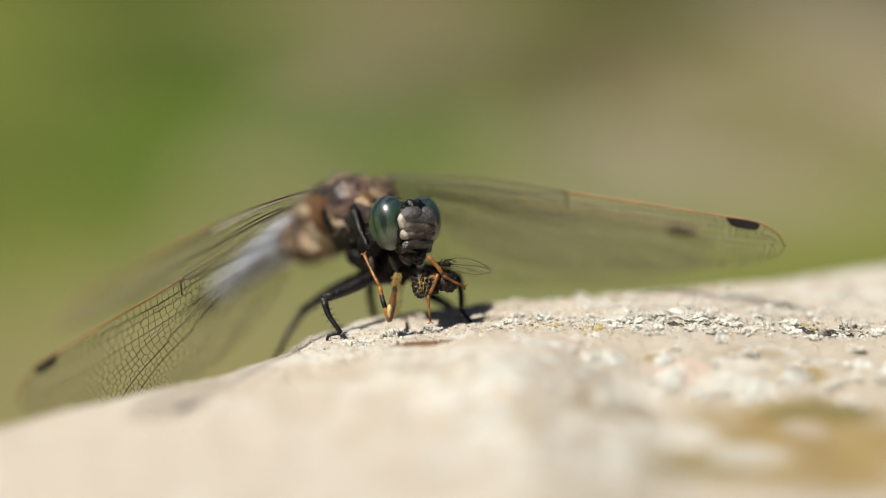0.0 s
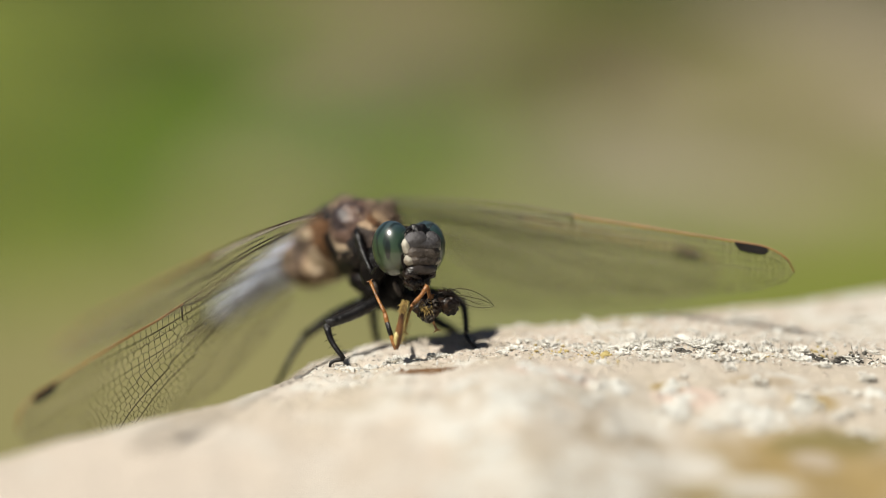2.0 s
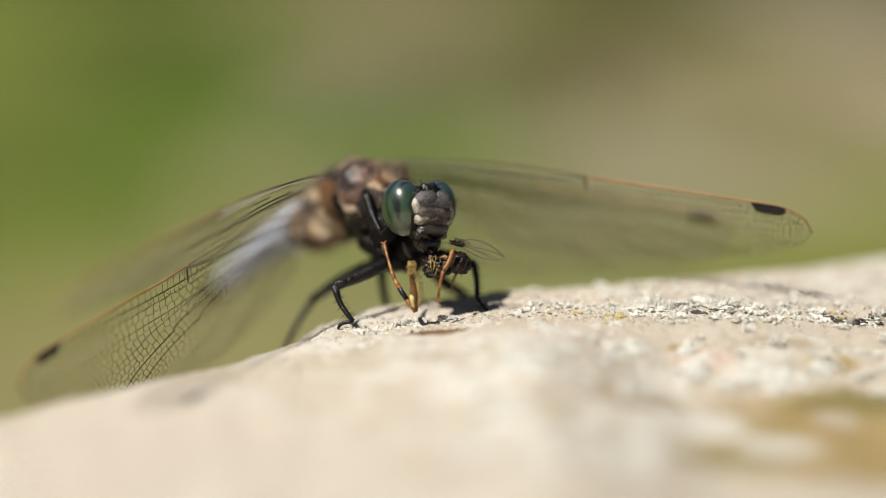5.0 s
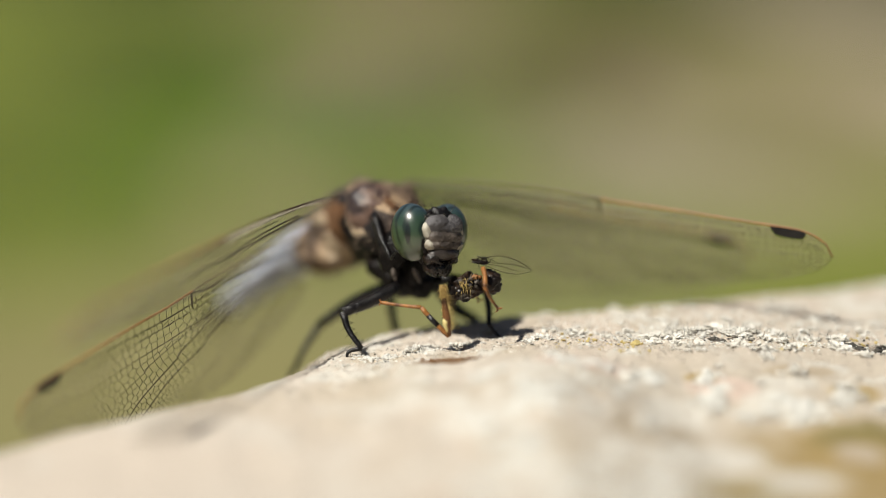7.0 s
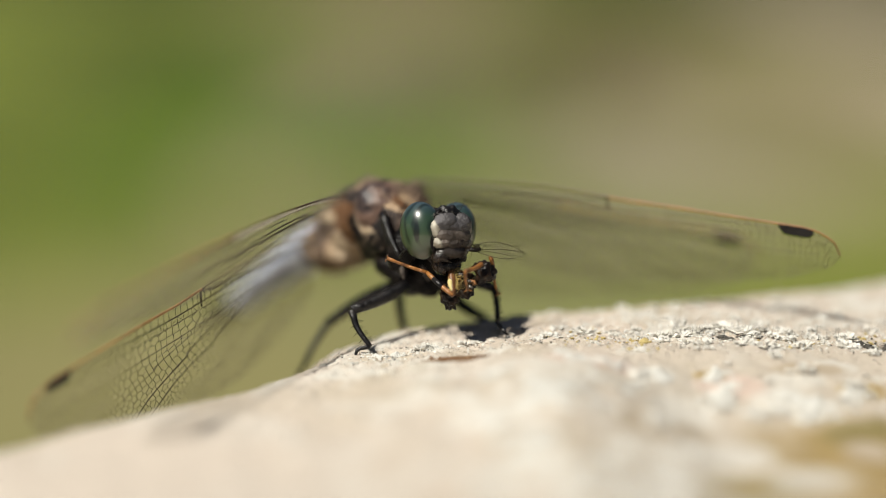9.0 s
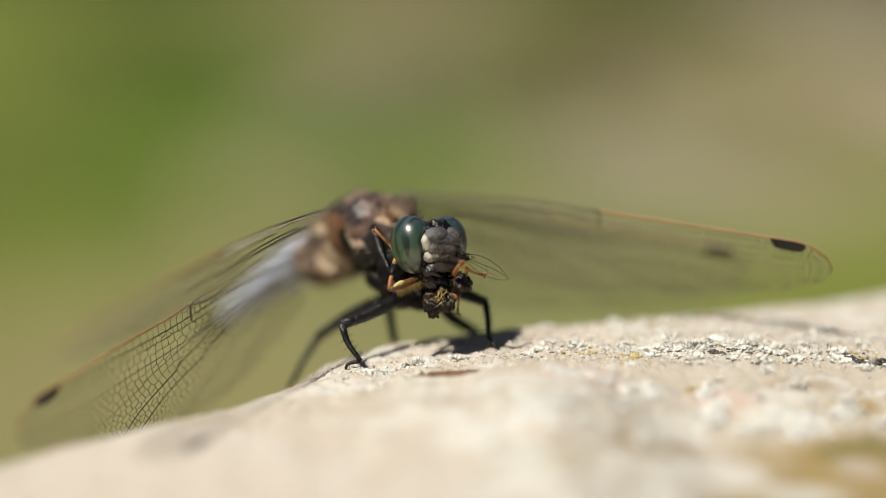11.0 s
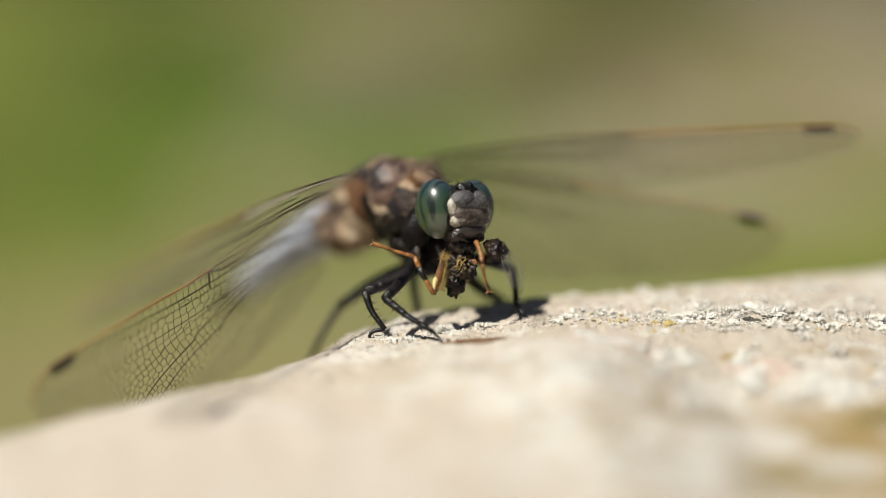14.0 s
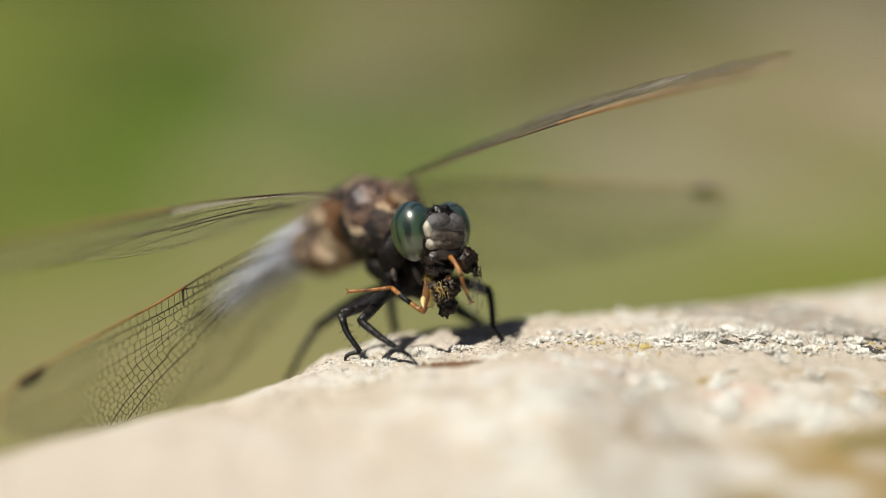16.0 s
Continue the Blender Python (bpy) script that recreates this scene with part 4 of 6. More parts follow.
WINGS = [
    # length, breadth, seed, weight of the veins, label, upper side, arch, place of the nodus
    (44.2, 9.6, 11, 0.7, "clear forewing with black spot and amber rim, raised late", -1, 0.6, 0.46),
    (39.5, 11.2, 12, 0.66, "clear hindwing with smoky tip and black spot", -1, 0.5, 0.42),
    (43.6, 9.6, 13, 0.5, "clear forewing hanging down beside the stone", 1, 0.9, 0.46),
    (38.0, 12.0, 14, 0.85, "clear hindwing drooping behind the stone edge", 1, 0.1, 0.42),
]
wings = [build_wing(dragonfly, *w) for w in WINGS]
BASES = [(-4.06, 12.00, 17.00), (-5.11, 14.00, 16.24), (-10.70, 7.00, 15.49), (-14.20, 11.50, 11.70)]


def wing_at(k, tip, chord):
    """The pose of wing k with its tip in that direction; chord: degrees by which its blade turns from hanging to lying flat."""
    a = radians(chord)
    b = Vector(BASES[k])
    return three_points(b, tip, b + Vector((0, math.sin(a), -math.cos(a))))


REST = [
    wing_at(0, (38.80, 2.00, 11.30), 32),
    wing_at(1, (33.80, 18.20, 10.75), 28),
    three_points(BASES[2], (-29.60, -30.50, 4.40), (-16.10, 11.80, 8.59)),
    three_points(BASES[3], (-38.20, -13.20, -3.30), (-29.65, 0.00, -6.17)),
]
for w, m in zip(wings, REST):
    w.matrix_basis = m


# ---- legs ----
def limb(name, pts, radii, parent, label="", spines=0, mat=None, loose=True):
    bm = bmesh.new()
    pts = [Vector(p) for p in pts]
    tube(bm, pts, radii, 10)
    rnd = random.Random(len(pts) + spines)
    thorns = bmesh.new() if loose else bm
    for k in range(spines):
        f = (k + 0.5) / spines * (len(pts) - 1)
        i = min(int(f), len(pts) - 2)
        p = pts[i].lerp(pts[i + 1], f - i)
        d = (pts[i + 1] - pts[i]).normalized()
        out = d.cross(Vector((0, -1, 0))).normalized() * (-1 if k % 4 else 1)
        hair(thorns, p, p + out * rnd.uniform(0.6, 0.95) + d * 0.2 + Vector((0, rnd.uniform(-0.3, 0.2), 0)), 0.055)
    ob = part(name, bm, mat or M_CHITIN, parent, label)
    if spines and loose:
        tagged(part("spine_row", thorns, M_CHITIN, ob if parent == dragonfly else parent, "short black leg spines"), kind="stuff")
    return ob


def leg(femur, tibia, tarsus, thick=0.64):
    f = limb("leg", curve_through(femur, 8), [thick * q for q in (0.9, 1, 1, 1, 0.95, 0.9, 0.8, 0.75)], dragonfly, "glossy black spiny leg", 12)
    t = limb("tibia", curve_through(tibia, 7), [thick * q for q in (0.62, 0.55, 0.5, 0.45, 0.42, 0.4, 0.36)], f, "", 22)
    limb("tarsus", curve_through(tarsus, 6), [thick * q for q in (0.36, 0.33, 0.3, 0.3, 0.24, 0.12)], f, "", 3)
    return f


leg([(-4.45, 4.00, 6.23), (-6.92, 2.50, 4.92), (-9.79, 1.00, 3.80)], [(-9.79, 1.00, 3.80), (-9.21, 0.50, 2.06), (-7.92, 0.00, 0.32)], [(-7.92, 0.00, 0.32), (-9.13, 0.00, 0.04), (-9.41, 0.00, -0.62)])
leg([(-4.83, 8.00, 6.60), (-9.28, 10.50, 4.52), (-12.82, 12.00, 2.12)], [(-12.82, 12.00, 2.12), (-14.31, 11.50, -0.21), (-15.44, 11.00, -2.52)], [(-15.44, 11.00, -2.52), (-15.69, 10.50, -2.89), (-16.06, 10.00, -3.21)])
leg([(-0.81, 8.00, 7.18), (2.17, 6.50, 6.63), (4.31, 5.50, 5.86)], [(4.31, 5.50, 5.86), (4.55, 4.20, 4.10), (4.55, 2.80, 2.60)], [(4.55, 2.80, 2.60), (5.05, 2.40, 1.85), (5.70, 2.10, 1.25)])
leg([(-1.38, 8.00, 7.18), (0.93, 10.00, 4.24), (3.28, 11.50, 2.73)], [(3.28, 11.50, 2.73), (4.56, 11.00, 1.87), (5.60, 10.50, 1.31)], [(5.60, 10.50, 1.31), (6.17, 10.00, 0.98), (6.73, 9.50, 0.89)])
leg([(-3.95, 7.00, 6.62), (-4.89, 10.00, 7.73), (-5.53, 12.00, 6.53)], [(-5.53, 12.00, 6.53), (-5.35, 12.00, 3.59), (-4.93, 11.50, 1.55)], [(-4.93, 11.50, 1.55), (-4.62, 11.00, 1.17), (-4.20, 10.50, 0.90)], 0.95)


def limb_pose(a, b, length, lean=-0.8):
    """A limb built along x, from a towards b; where b is nearer than its length it leans to the viewer (lean below 0) or away."""
    a, b = Vector(a), Vector(b)
    d = b - a
    flat = Vector((d.x, 0, d.z))
    short = flat.length
    if short < length:
        flat.y = math.sqrt(length * length - short * short) * lean
    x = flat.normalized()
    y = Vector((0, 1, 0))
    z = x.cross(y).normalized()
    y = z.cross(x)
    m = Matrix((x, y, z)).transposed().to_4x4()
    m.translation = a * MM
    return m


def straight(length, bow=0.0, n=6):
    return [(length * k / (n - 1), 0, bow * math.sin(math.pi * k / (n - 1))) for k in range(n)]


# the foreleg that is folded beside the head at first, and set down on the stone later
foreleg = limb("leg", straight(6.6, 0.2, 8), [0.46, 0.56, 0.58, 0.56, 0.52, 0.5, 0.48, 0.40], dragonfly, "black spiny foreleg", 14)
fore_tibia = limb("tibia", straight(5.6, -0.15, 7), [0.36, 0.38, 0.34, 0.31, 0.28, 0.25, 0.2], foreleg, "", 20, None, False)
fore_tarsus = limb("tarsus", straight(2.2, 0.1), [0.16, 0.15, 0.14, 0.13, 0.11, 0.05], foreleg, "", 3, None, False)

# ---- prey ----
prey = new("prey_insect")
tagged(prey, "half-eaten dark insect with orange legs held in jaws", "insect")
prey.matrix_basis = PERCH


def lump(bm, rnd, centre, radii, seed, torn=0.45, fine=4, shreds=14):
    """A torn, knobbly mass with shreds standing off."""
    centre = Vector(centre)
    vs = bmesh.ops.create_icosphere(bm, subdivisions=fine, radius=1)["verts"]
    for v in vs:
        d = v.co.copy()
        n = noise.noise(d * 1.3 + Vector((seed, 0, 0))) + 0.7 * noise.noise(d * 3.1 + Vector((0, seed, 0))) + 0.45 * noise.noise(d * 7.3 + Vector((0, 0, seed)))
        r = 1 + torn * n
        v.co = centre + Vector((d.x * radii[0], d.y * radii[1], d.z * radii[2])) * r
    for k in range(shreds):
        d = Vector((rnd.gauss(0, 1), rnd.gauss(-0.3, 1), rnd.gauss(0, 1))).normalized()
        p = centre + Vector((d.x * radii[0], d.y * radii[1], d.z * radii[2])) * 0.9
        hair(bm, p, p + d * rnd.uniform(0.2, 0.5) + Vector((rnd.gauss(0, 0.2), 0, rnd.gauss(0, 0.2))), rnd.uniform(0.02, 0.05))


def bristles(bm, rnd, count, spread, out, r=0.022):
    for k in range(count):
        d = Vector((rnd.gauss(0, 1), rnd.gauss(-0.5, 0.8), rnd.gauss(0, 1))).normalized()
        p = Vector((d.x * spread[0], d.y * spread[1], d.z * spread[2]))
        hair(bm, p, p + d * rnd.uniform(0.4, 1) * out, r)


def build_prey():
    rnd = random.Random(21)
    made = {}
    bm = bmesh.new()
    lump(bm, rnd, (0, 0, 0), (1.42, 1.1, 1.3), 3, 0.34, 5, 18)
    made["body"] = part("body", bm, M_PREY, prey, "dark crushed hairy body")
    bm = bmesh.new()
    bristles(bm, rnd, 46, (1.3, 1.05, 1.15), 0.5, 0.010)
    tagged(part("bristles", bm, M_YELLOW, made["body"], "golden bristles"), kind="stuff")
    bm = bmesh.new()
    for k in range(46):
        p = Vector((rnd.gauss(-0.2, 0.3), -1.1 + rnd.uniform(-0.2, 0.1), rnd.gauss(0.25, 0.36)))
        q = p + Vector((rnd.uniform(-0.3, 0.3), rnd.uniform(-0.35, -0.1), rnd.uniform(-0.7, -0.1)))
        tube(bm, [p, p.lerp(q, 0.6) + Vector((0, -0.14, 0.12)), q], [0.022, 0.02, 0.008], 4)
    tagged(part("curls", bm, M_YELLOW, made["body"], "blond curled hairs"), kind="stuff")
    for k in range(11):
        bm = bmesh.new()
        c = (rnd.uniform(-1.2, 1.2), -1.05 - rnd.uniform(0, 0.2), rnd.uniform(-1.1, 0.7))
        lump(bm, rnd, c, (rnd.uniform(0.10, 0.26), 0.2, rnd.uniform(0.08, 0.18)), 90 + k, 0.8, 3, 2)
        part("torn_bit", bm, M_GLINT, made["body"], "glistening torn bit")
    bm = bmesh.new()
    lump(bm, rnd, (0.85, -0.85, 0.72), (0.34, 0.22, 0.22), 131, 0.7, 4, 3)
    part("flesh", bm, M_FLESH, made["body"], "orange torn flesh")
    bm = bmesh.new()
    lump(bm, rnd, (0, 0, 0), (0.85, 0.75, 1.2), 55, 0.42, 4, 40)
    made["torn_end"] = part("torn_end", bm, M_PREY, prey, "dark brown torn shred that dangles")
    bm = bmesh.new()
    lump(bm, rnd, (0, 0, 0), (0.95, 0.9, 1.1), 40, 0.4, 4, 7)
    made["abdomen"] = part("abdomen", bm, M_PREY, prey, "black torn hind body")
    # wing, built along x
    bm = bmesh.new()
    n = 14
    up = [bm.verts.new((5.0 * k / n, 0, 0.95 * math.sin(math.pi * (k / n) ** 0.8) ** 0.7 if 0 < k < n else 0)) for k in range(n + 1)]
    lo = [bm.verts.new((5.0 * k / n, 0.05, -0.6 * math.sin(math.pi * (k / n) ** 1.3) ** 0.7 if 0 < k < n else -0.02)) for k in range(n + 1)]
    for k in range(n):
        bm.faces.new((up[k], up[k + 1], lo[k + 1], lo[k]))
    w = part("wing", bm, M_FLYWING, prey, "small clear torn wing")
    made["wing"] = w
    bm = bmesh.new()
    tube(bm, [(5.0 * k / n, 0, 0.95 * math.sin(math.pi * (k / n) ** 0.8) ** 0.7 if 0 < k < n else 0) for k in range(n + 1)], 0.035, 5)
    tube(bm, [(5.0 * k / n, 0.05, -0.6 * math.sin(math.pi * (k / n) ** 1.3) ** 0.7 if 0 < k < n else -0.02) for k in range(n + 1)], 0.03, 5)
    tube(bm, curve_through([(0, 0, 0.05), (1.6, 0, 0.2), (3.4, 0, 0.3), (4.6, 0, 0.15)], 10), 0.03, 5)
    tube(bm, curve_through([(0.4, 0, 0.0), (2.0, 0, -0.05), (3.6, 0, -0.25)], 8), 0.028, 5)
    tube(bm, [(2.2, 0, 0.7), (2.6, 0, 0.2), (2.9, 0, -0.3)], 0.025, 5)
    part("vein", bm, M_VEIN, w)
    bm = bmesh.new()
    top = [bm.verts.new((4.6 * k / n - 0.2, 0.5, 0.55 * math.sin(math.pi * (k / n) ** 0.8) ** 0.7 - 0.35 if 0 < k < n else -0.3)) for k in range(n + 1)]
    low = [bm.verts.new((4.6 * k / n - 0.2, 0.55, -0.75 * math.sin(math.pi * (k / n) ** 1.2) ** 0.7 - 0.35 if 0 < k < n else -0.32)) for k in range(n + 1)]
    for k in range(n):
        bm.faces.new((top[k], top[k + 1], low[k + 1], low[k]))
    part("rear_wing", bm, M_FLYWING, w, "second clear wing behind the first")
    bm = bmesh.new()
    lump(bm, rnd, (-0.1, 0, 0.05), (0.7, 0.25, 0.22), 70, 0.6)
    for k in range(12):
        p = Vector((rnd.uniform(-0.7, 0.9), rnd.uniform(-0.2, 0.2), 0.1))
        tube(bm, [p, p + Vector((rnd.uniform(-0.5, 0.5), 0, 0.5)), p + Vector((rnd.uniform(-0.3, 0.9), 0, rnd.uniform(-0.3, 0.6)))], 0.03, 4)
    part("wing_root", bm, M_PREY, w, "dark crumpled wing root")
    # orange leg of two limbs with a clawed foot
    made["thigh"] = limb("thigh", straight(2.5, 0.12), [0.26, 0.25, 0.21, 0.2, 0.24, 0.18], prey, "orange leg", 0, M_ORANGE)
    bm = bmesh.new()
    pts = straight(2.9, -0.1, 9)
    tube(bm, pts, [0.17, 0.18, 0.15, 0.17, 0.13, 0.16, 0.12, 0.15, 0.11], 8)
    for sx in (-1, 1):
        tube(bm, [(2.8, 0, 0), (3.0, 0, 0.25 * sx), (2.95, -0.1, 0.42 * sx)], [0.12, 0.09, 0.03], 6)
    made["shin"] = part("shin", bm, M_ORANGE, prey, "orange jointed foot with claws")
    # hairy leg, from its lower joint up
    bm = bmesh.new()
    tube(bm, straight(4.9, 0.0, 12), [0.2, 0.3, 0.38, 0.42, 0.42, 0.4, 0.36, 0.34, 0.34, 0.36, 0.38, 0.3], 12)
    made["hairy"] = part("hairy_leg", bm, M_BROWNLEG, prey, "brown leg with golden bristles")
    bm = bmesh.new()
    for k in range(260):
        x, a = rnd.uniform(0.4, 4.7), rnd.uniform(0, 6.28)
        d = Vector((rnd.uniform(0.1, 0.7), -math.cos(a), math.sin(a))).normalized()
        hair(bm, Vector((x, 0, 0)) + d * 0.24, Vector((x, 0, 0)) + d * rnd.uniform(0.42, 0.58), 0.016)
    for k in range(24):
        x = 0.7 + 3.3 * k / 24
        for y in (-0.2, 0.05):
            hair(bm, (x, y, -0.22), (x + rnd.uniform(-0.12, 0.02), y - 0.1 + rnd.uniform(-0.1, 0.1), -rnd.uniform(0.95, 1.3)), 0.05)
    for k in range(130):
        p = Vector((rnd.uniform(3.7, 5.0), rnd.uniform(-0.4, 0), rnd.uniform(-0.35, 0.35)))
        q = p + Vector((rnd.uniform(-0.4, 0.15), rnd.uniform(-0.35, -0.1), rnd.uniform(-0.3, 0.3)))
        tube(bm, [p, p.lerp(q, 0.6) + Vector((0.1, -0.1, 0)), q], [0.026, 0.02, 0.008], 4)
    tagged(part("bristles", bm, M_YELLOW, made["hairy"], "golden bristles"), kind="stuff")
    bm = bmesh.new()
    ball(bm, (1.25, -0.2, 0.17), (0.8, 0.26, 0.26), (0, 0, 0), 20, 14, 0.5, 3)
    part("pollen_patch", bm, M_CREAM, made["hairy"], "cream yellow patch")
    # a second orange leg of two limbs
    made["thigh_b"] = limb("thigh", straight(2.4, 0.1), [0.2, 0.22, 0.19, 0.17, 0.19, 0.15], prey, "orange leg", 0, M_ORANGE)
    bm = bmesh.new()
    tube(bm, straight(2.8, -0.08, 9), [0.15, 0.15, 0.13, 0.14, 0.11, 0.13, 0.10, 0.13, 0.09], 8)
    for sx in (-1, 1):
        tube(bm, [(2.7, 0, 0), (2.9, 0, 0.22 * sx), (2.85, -0.1, 0.38 * sx)], [0.1, 0.08, 0.03], 6)
    made["shin_b"] = part("shin", bm, M_ORANGE, prey, "orange jointed foot with claws")
    # long thin leg, in two limbs from the same joint
    bm = bmesh.new()
    tube(bm, straight(3.9, 0.08, 8), [0.22, 0.25, 0.24, 0.22, 0.22, 0.24, 0.25, 0.2], 10)
    made["lower"] = part("lower_leg", bm, [M_ORANGE], prey, "orange and black leg")
    bm = bmesh.new()
    tube(bm, [(1.5, 0, 0.06), (2.1, 0, 0.08), (2.9, 0, 0.07)], [0.25, 0.265, 0.25], 10)
    part("dark_band", bm, M_CHITIN, made["lower"], "black band")
    bm = bmesh.new()
    tube(bm, straight(4.1, 0.05, 9), [0.2, 0.2, 0.18, 0.17, 0.16, 0.17, 0.15, 0.19, 0.17], 10)
    for sx in (-1, 1):
        tube(bm, [(4.0, 0, 0), (4.2, 0, 0.2 * sx), (4.15, -0.1, 0.36 * sx)], [0.11, 0.08, 0.03], 6)
    made["upper"] = part("upper_leg", bm, M_ORANGE, prey, "thin orange leg with claws")
    return made


M_FLESH = material("pale_flesh", (0.34, 0.16, 0.06), (0.12, 0.05, 0.02), 900, rough=0.24, bump=0.5)
M_GLINT = material("wet_grey", (0.16, 0.14, 0.12), (0.05, 0.04, 0.03), 900, rough=0.14, bump=0.5)
M_CREAM = material("cream_patch", (0.62, 0.52, 0.22), (0.42, 0.30, 0.10), 700, rough=0.5)
M_BROWNLEG = material("brown_leg", (0.15, 0.065, 0.022), (0.05, 0.022, 0.010), 700, rough=0.35)
M_FLYWING = membrane_material("fly_wing", (0.30, 0.31, 0.31), 0.03, 0.08, 0.03, 0.7)
prey_parts = build_prey()


# ---- lichen and grit on the stone ----
def crumb_field(name, count, where, size, mat, label, seed, flat=0.5, detail=1, rag=0.75):
    rnd = random.Random(seed)
    verts, faces = [], []
    ico = bmesh.new()
    bmesh.ops.create_icosphere(ico, subdivisions=detail, radius=1)
    base = [v.co.copy() for v in ico.verts]
    tri = [[v.index for v in f.verts] for f in ico.faces]
    ico.free()
    for k in range(count):
        x, y = where(rnd)
        z = stone_height(x, y)
        r = size * rnd.uniform(0.35, 1.0) ** 1.6 * (1.6 if rnd.random() < 0.08 else 1)
        m = Euler((rnd.uniform(-0.5, 0.5), rnd.uniform(-0.5, 0.5), rnd.uniform(0, 6.3))).to_matrix()
        sx, sy, sz = rnd.uniform(0.7, 1.5), rnd.uniform(0.5, 1.1), flat * rnd.uniform(0.6, 1.5)
        o = len(verts)
        for c in base:
            q = Vector((c.x * sx, c.y * sy, c.z * sz)) * r
            q *= 1 + rag * noise.noise(c * 2.1 + Vector((k * 3.7, 0, 0)))
            q = m @ q
            verts.append(((x + q.x) * MM, (y + q.y) * MM, ROCK_TOP + (z + q.z + r * 0.15) * MM))
        faces += [[o + i for i in t] for t in tri]
    me = bpy.data.meshes.new(name)
    me.from_pydata(verts, [], faces)
    me.materials.append(mat)
    ob = new(name, me)
    tagged(ob, label, "lichen", kind="stuff")
    return ob


def band(x0, x1, y0, y1):
    return lambda rnd: (rnd.uniform(x0, x1), rnd.uniform(y0, y1))


def clumps(spots, spread):
    def pick(rnd):
        c = rnd.choice(spots)
        return rnd.gauss(c[0], spread * c[2]), rnd.gauss(c[1], spread * c[2] * 0.6)
    return pick


crumb_field("grit", 7000, band(-16, 58, -6, 12), 0.12, M_ROCKCHIP, "pale stone grit and flakes", 31, 0.4)
LICHEN_SPOTS = [(24, 2.0, 1.0), (27, 1.6, 0.8), (31, 2.4, 1.0), (36, 1.8, 1.0), (20.5, 1.0, 0.7), (-7.5, -0.6, 0.3), (-5.5, -0.9, 0.3), (-2.7, 0.1, 0.3), (-1.6, 0.0, 0.2), (9.6, 0.6, 0.4), (14, 3, 0.9), (46, 5, 1.6), (45, 12, 2.2), (30, 9, 2.2), (25, 6.5, 1.5), (36, 7, 1.5), (17, 6, 1.3), (42, 9, 1.6)]
crumb_field("lichen_crust", 1200, clumps(LICHEN_SPOTS, 2.2), 0.22, M_LICHEN, "pale grey-green crusty lichen on stone", 32, 0.7)


def lichen_fringe():
    """Tiny upright lobes and threads on the lichen."""
    rnd = random.Random(37)
    bm = bmesh.new()
    spot = clumps(LICHEN_SPOTS, 1.8)
    for k in range(150):
        x, y = spot(rnd)
        z = stone_height(x, y) - 0.05
        root = Vector((x, y, z))
        for q in range(3):
            d = Vector((rnd.gauss(0, 0.6), rnd.gauss(0, 0.6), rnd.uniform(0.4, 1))).normalized()
            hair(bm, root, root + d * rnd.uniform(0.25, 0.65), rnd.uniform(0.06, 0.12) if rnd.random() < 0.7 else 0.025)
    bmesh.ops.scale(bm, vec=(MM, MM, MM), verts=bm.verts)
    bmesh.ops.translate(bm, vec=(0, 0, ROCK_TOP), verts=bm.verts)
    tagged(link("lichen_fringe", bm, M_LICHEN, None, False), "tiny upright pale lichen lobes on stone", "lichen", kind="stuff")


lichen_fringe()


def dark_threads():
    rnd = random.Random(71)
    bm = bmesh.new()
    spot = clumps([(24, 2.0, 0.8), (27, 1.6, 0.8), (31, 2.2, 0.7), (45, 0.8, 0.6), (-2.4, 0.1, 0.2), (36, 1.8, 0.6)], 1.6)
    for k in range(70):
        x, y = spot(rnd)
        root = Vector((x, y, stone_height(x, y)))
        hair(bm, root, root + Vector((rnd.gauss(0, 0.35), rnd.gauss(0, 0.3), rnd.uniform(0.7, 1.5))), 0.028)
    bmesh.ops.scale(bm, vec=(MM, MM, MM), verts=bm.verts)
    bmesh.ops.translate(bm, vec=(0, 0, ROCK_TOP), verts=bm.verts)
    tagged(link("lichen_threads", bm, M_LICHEN_SHADE, None, False), "thin dark threads standing on the lichen", "lichen", kind="stuff")


dark_threads()
rnd_front = random.Random(61)
FRONT = [(rnd_front.uniform(2, 52), rnd_front.uniform(-38, -8), rnd_front.uniform(0.5, 1.0)) for k in range(150)]
FRONT = [c for c in FRONT if c[0] < 20 or c[1] > -15]
crumb_field("lichen_tufts", 3400, clumps(FRONT, 0.85), 0.45, M_LICHEN, "pale lichen tufts on the near stone", 38, 0.5)
crumb_field("lichen_flakes", 1600, band(-12, 56, -3, 7), 0.17, M_LICHEN, "small pale lichen flakes on stone", 39, 0.5)


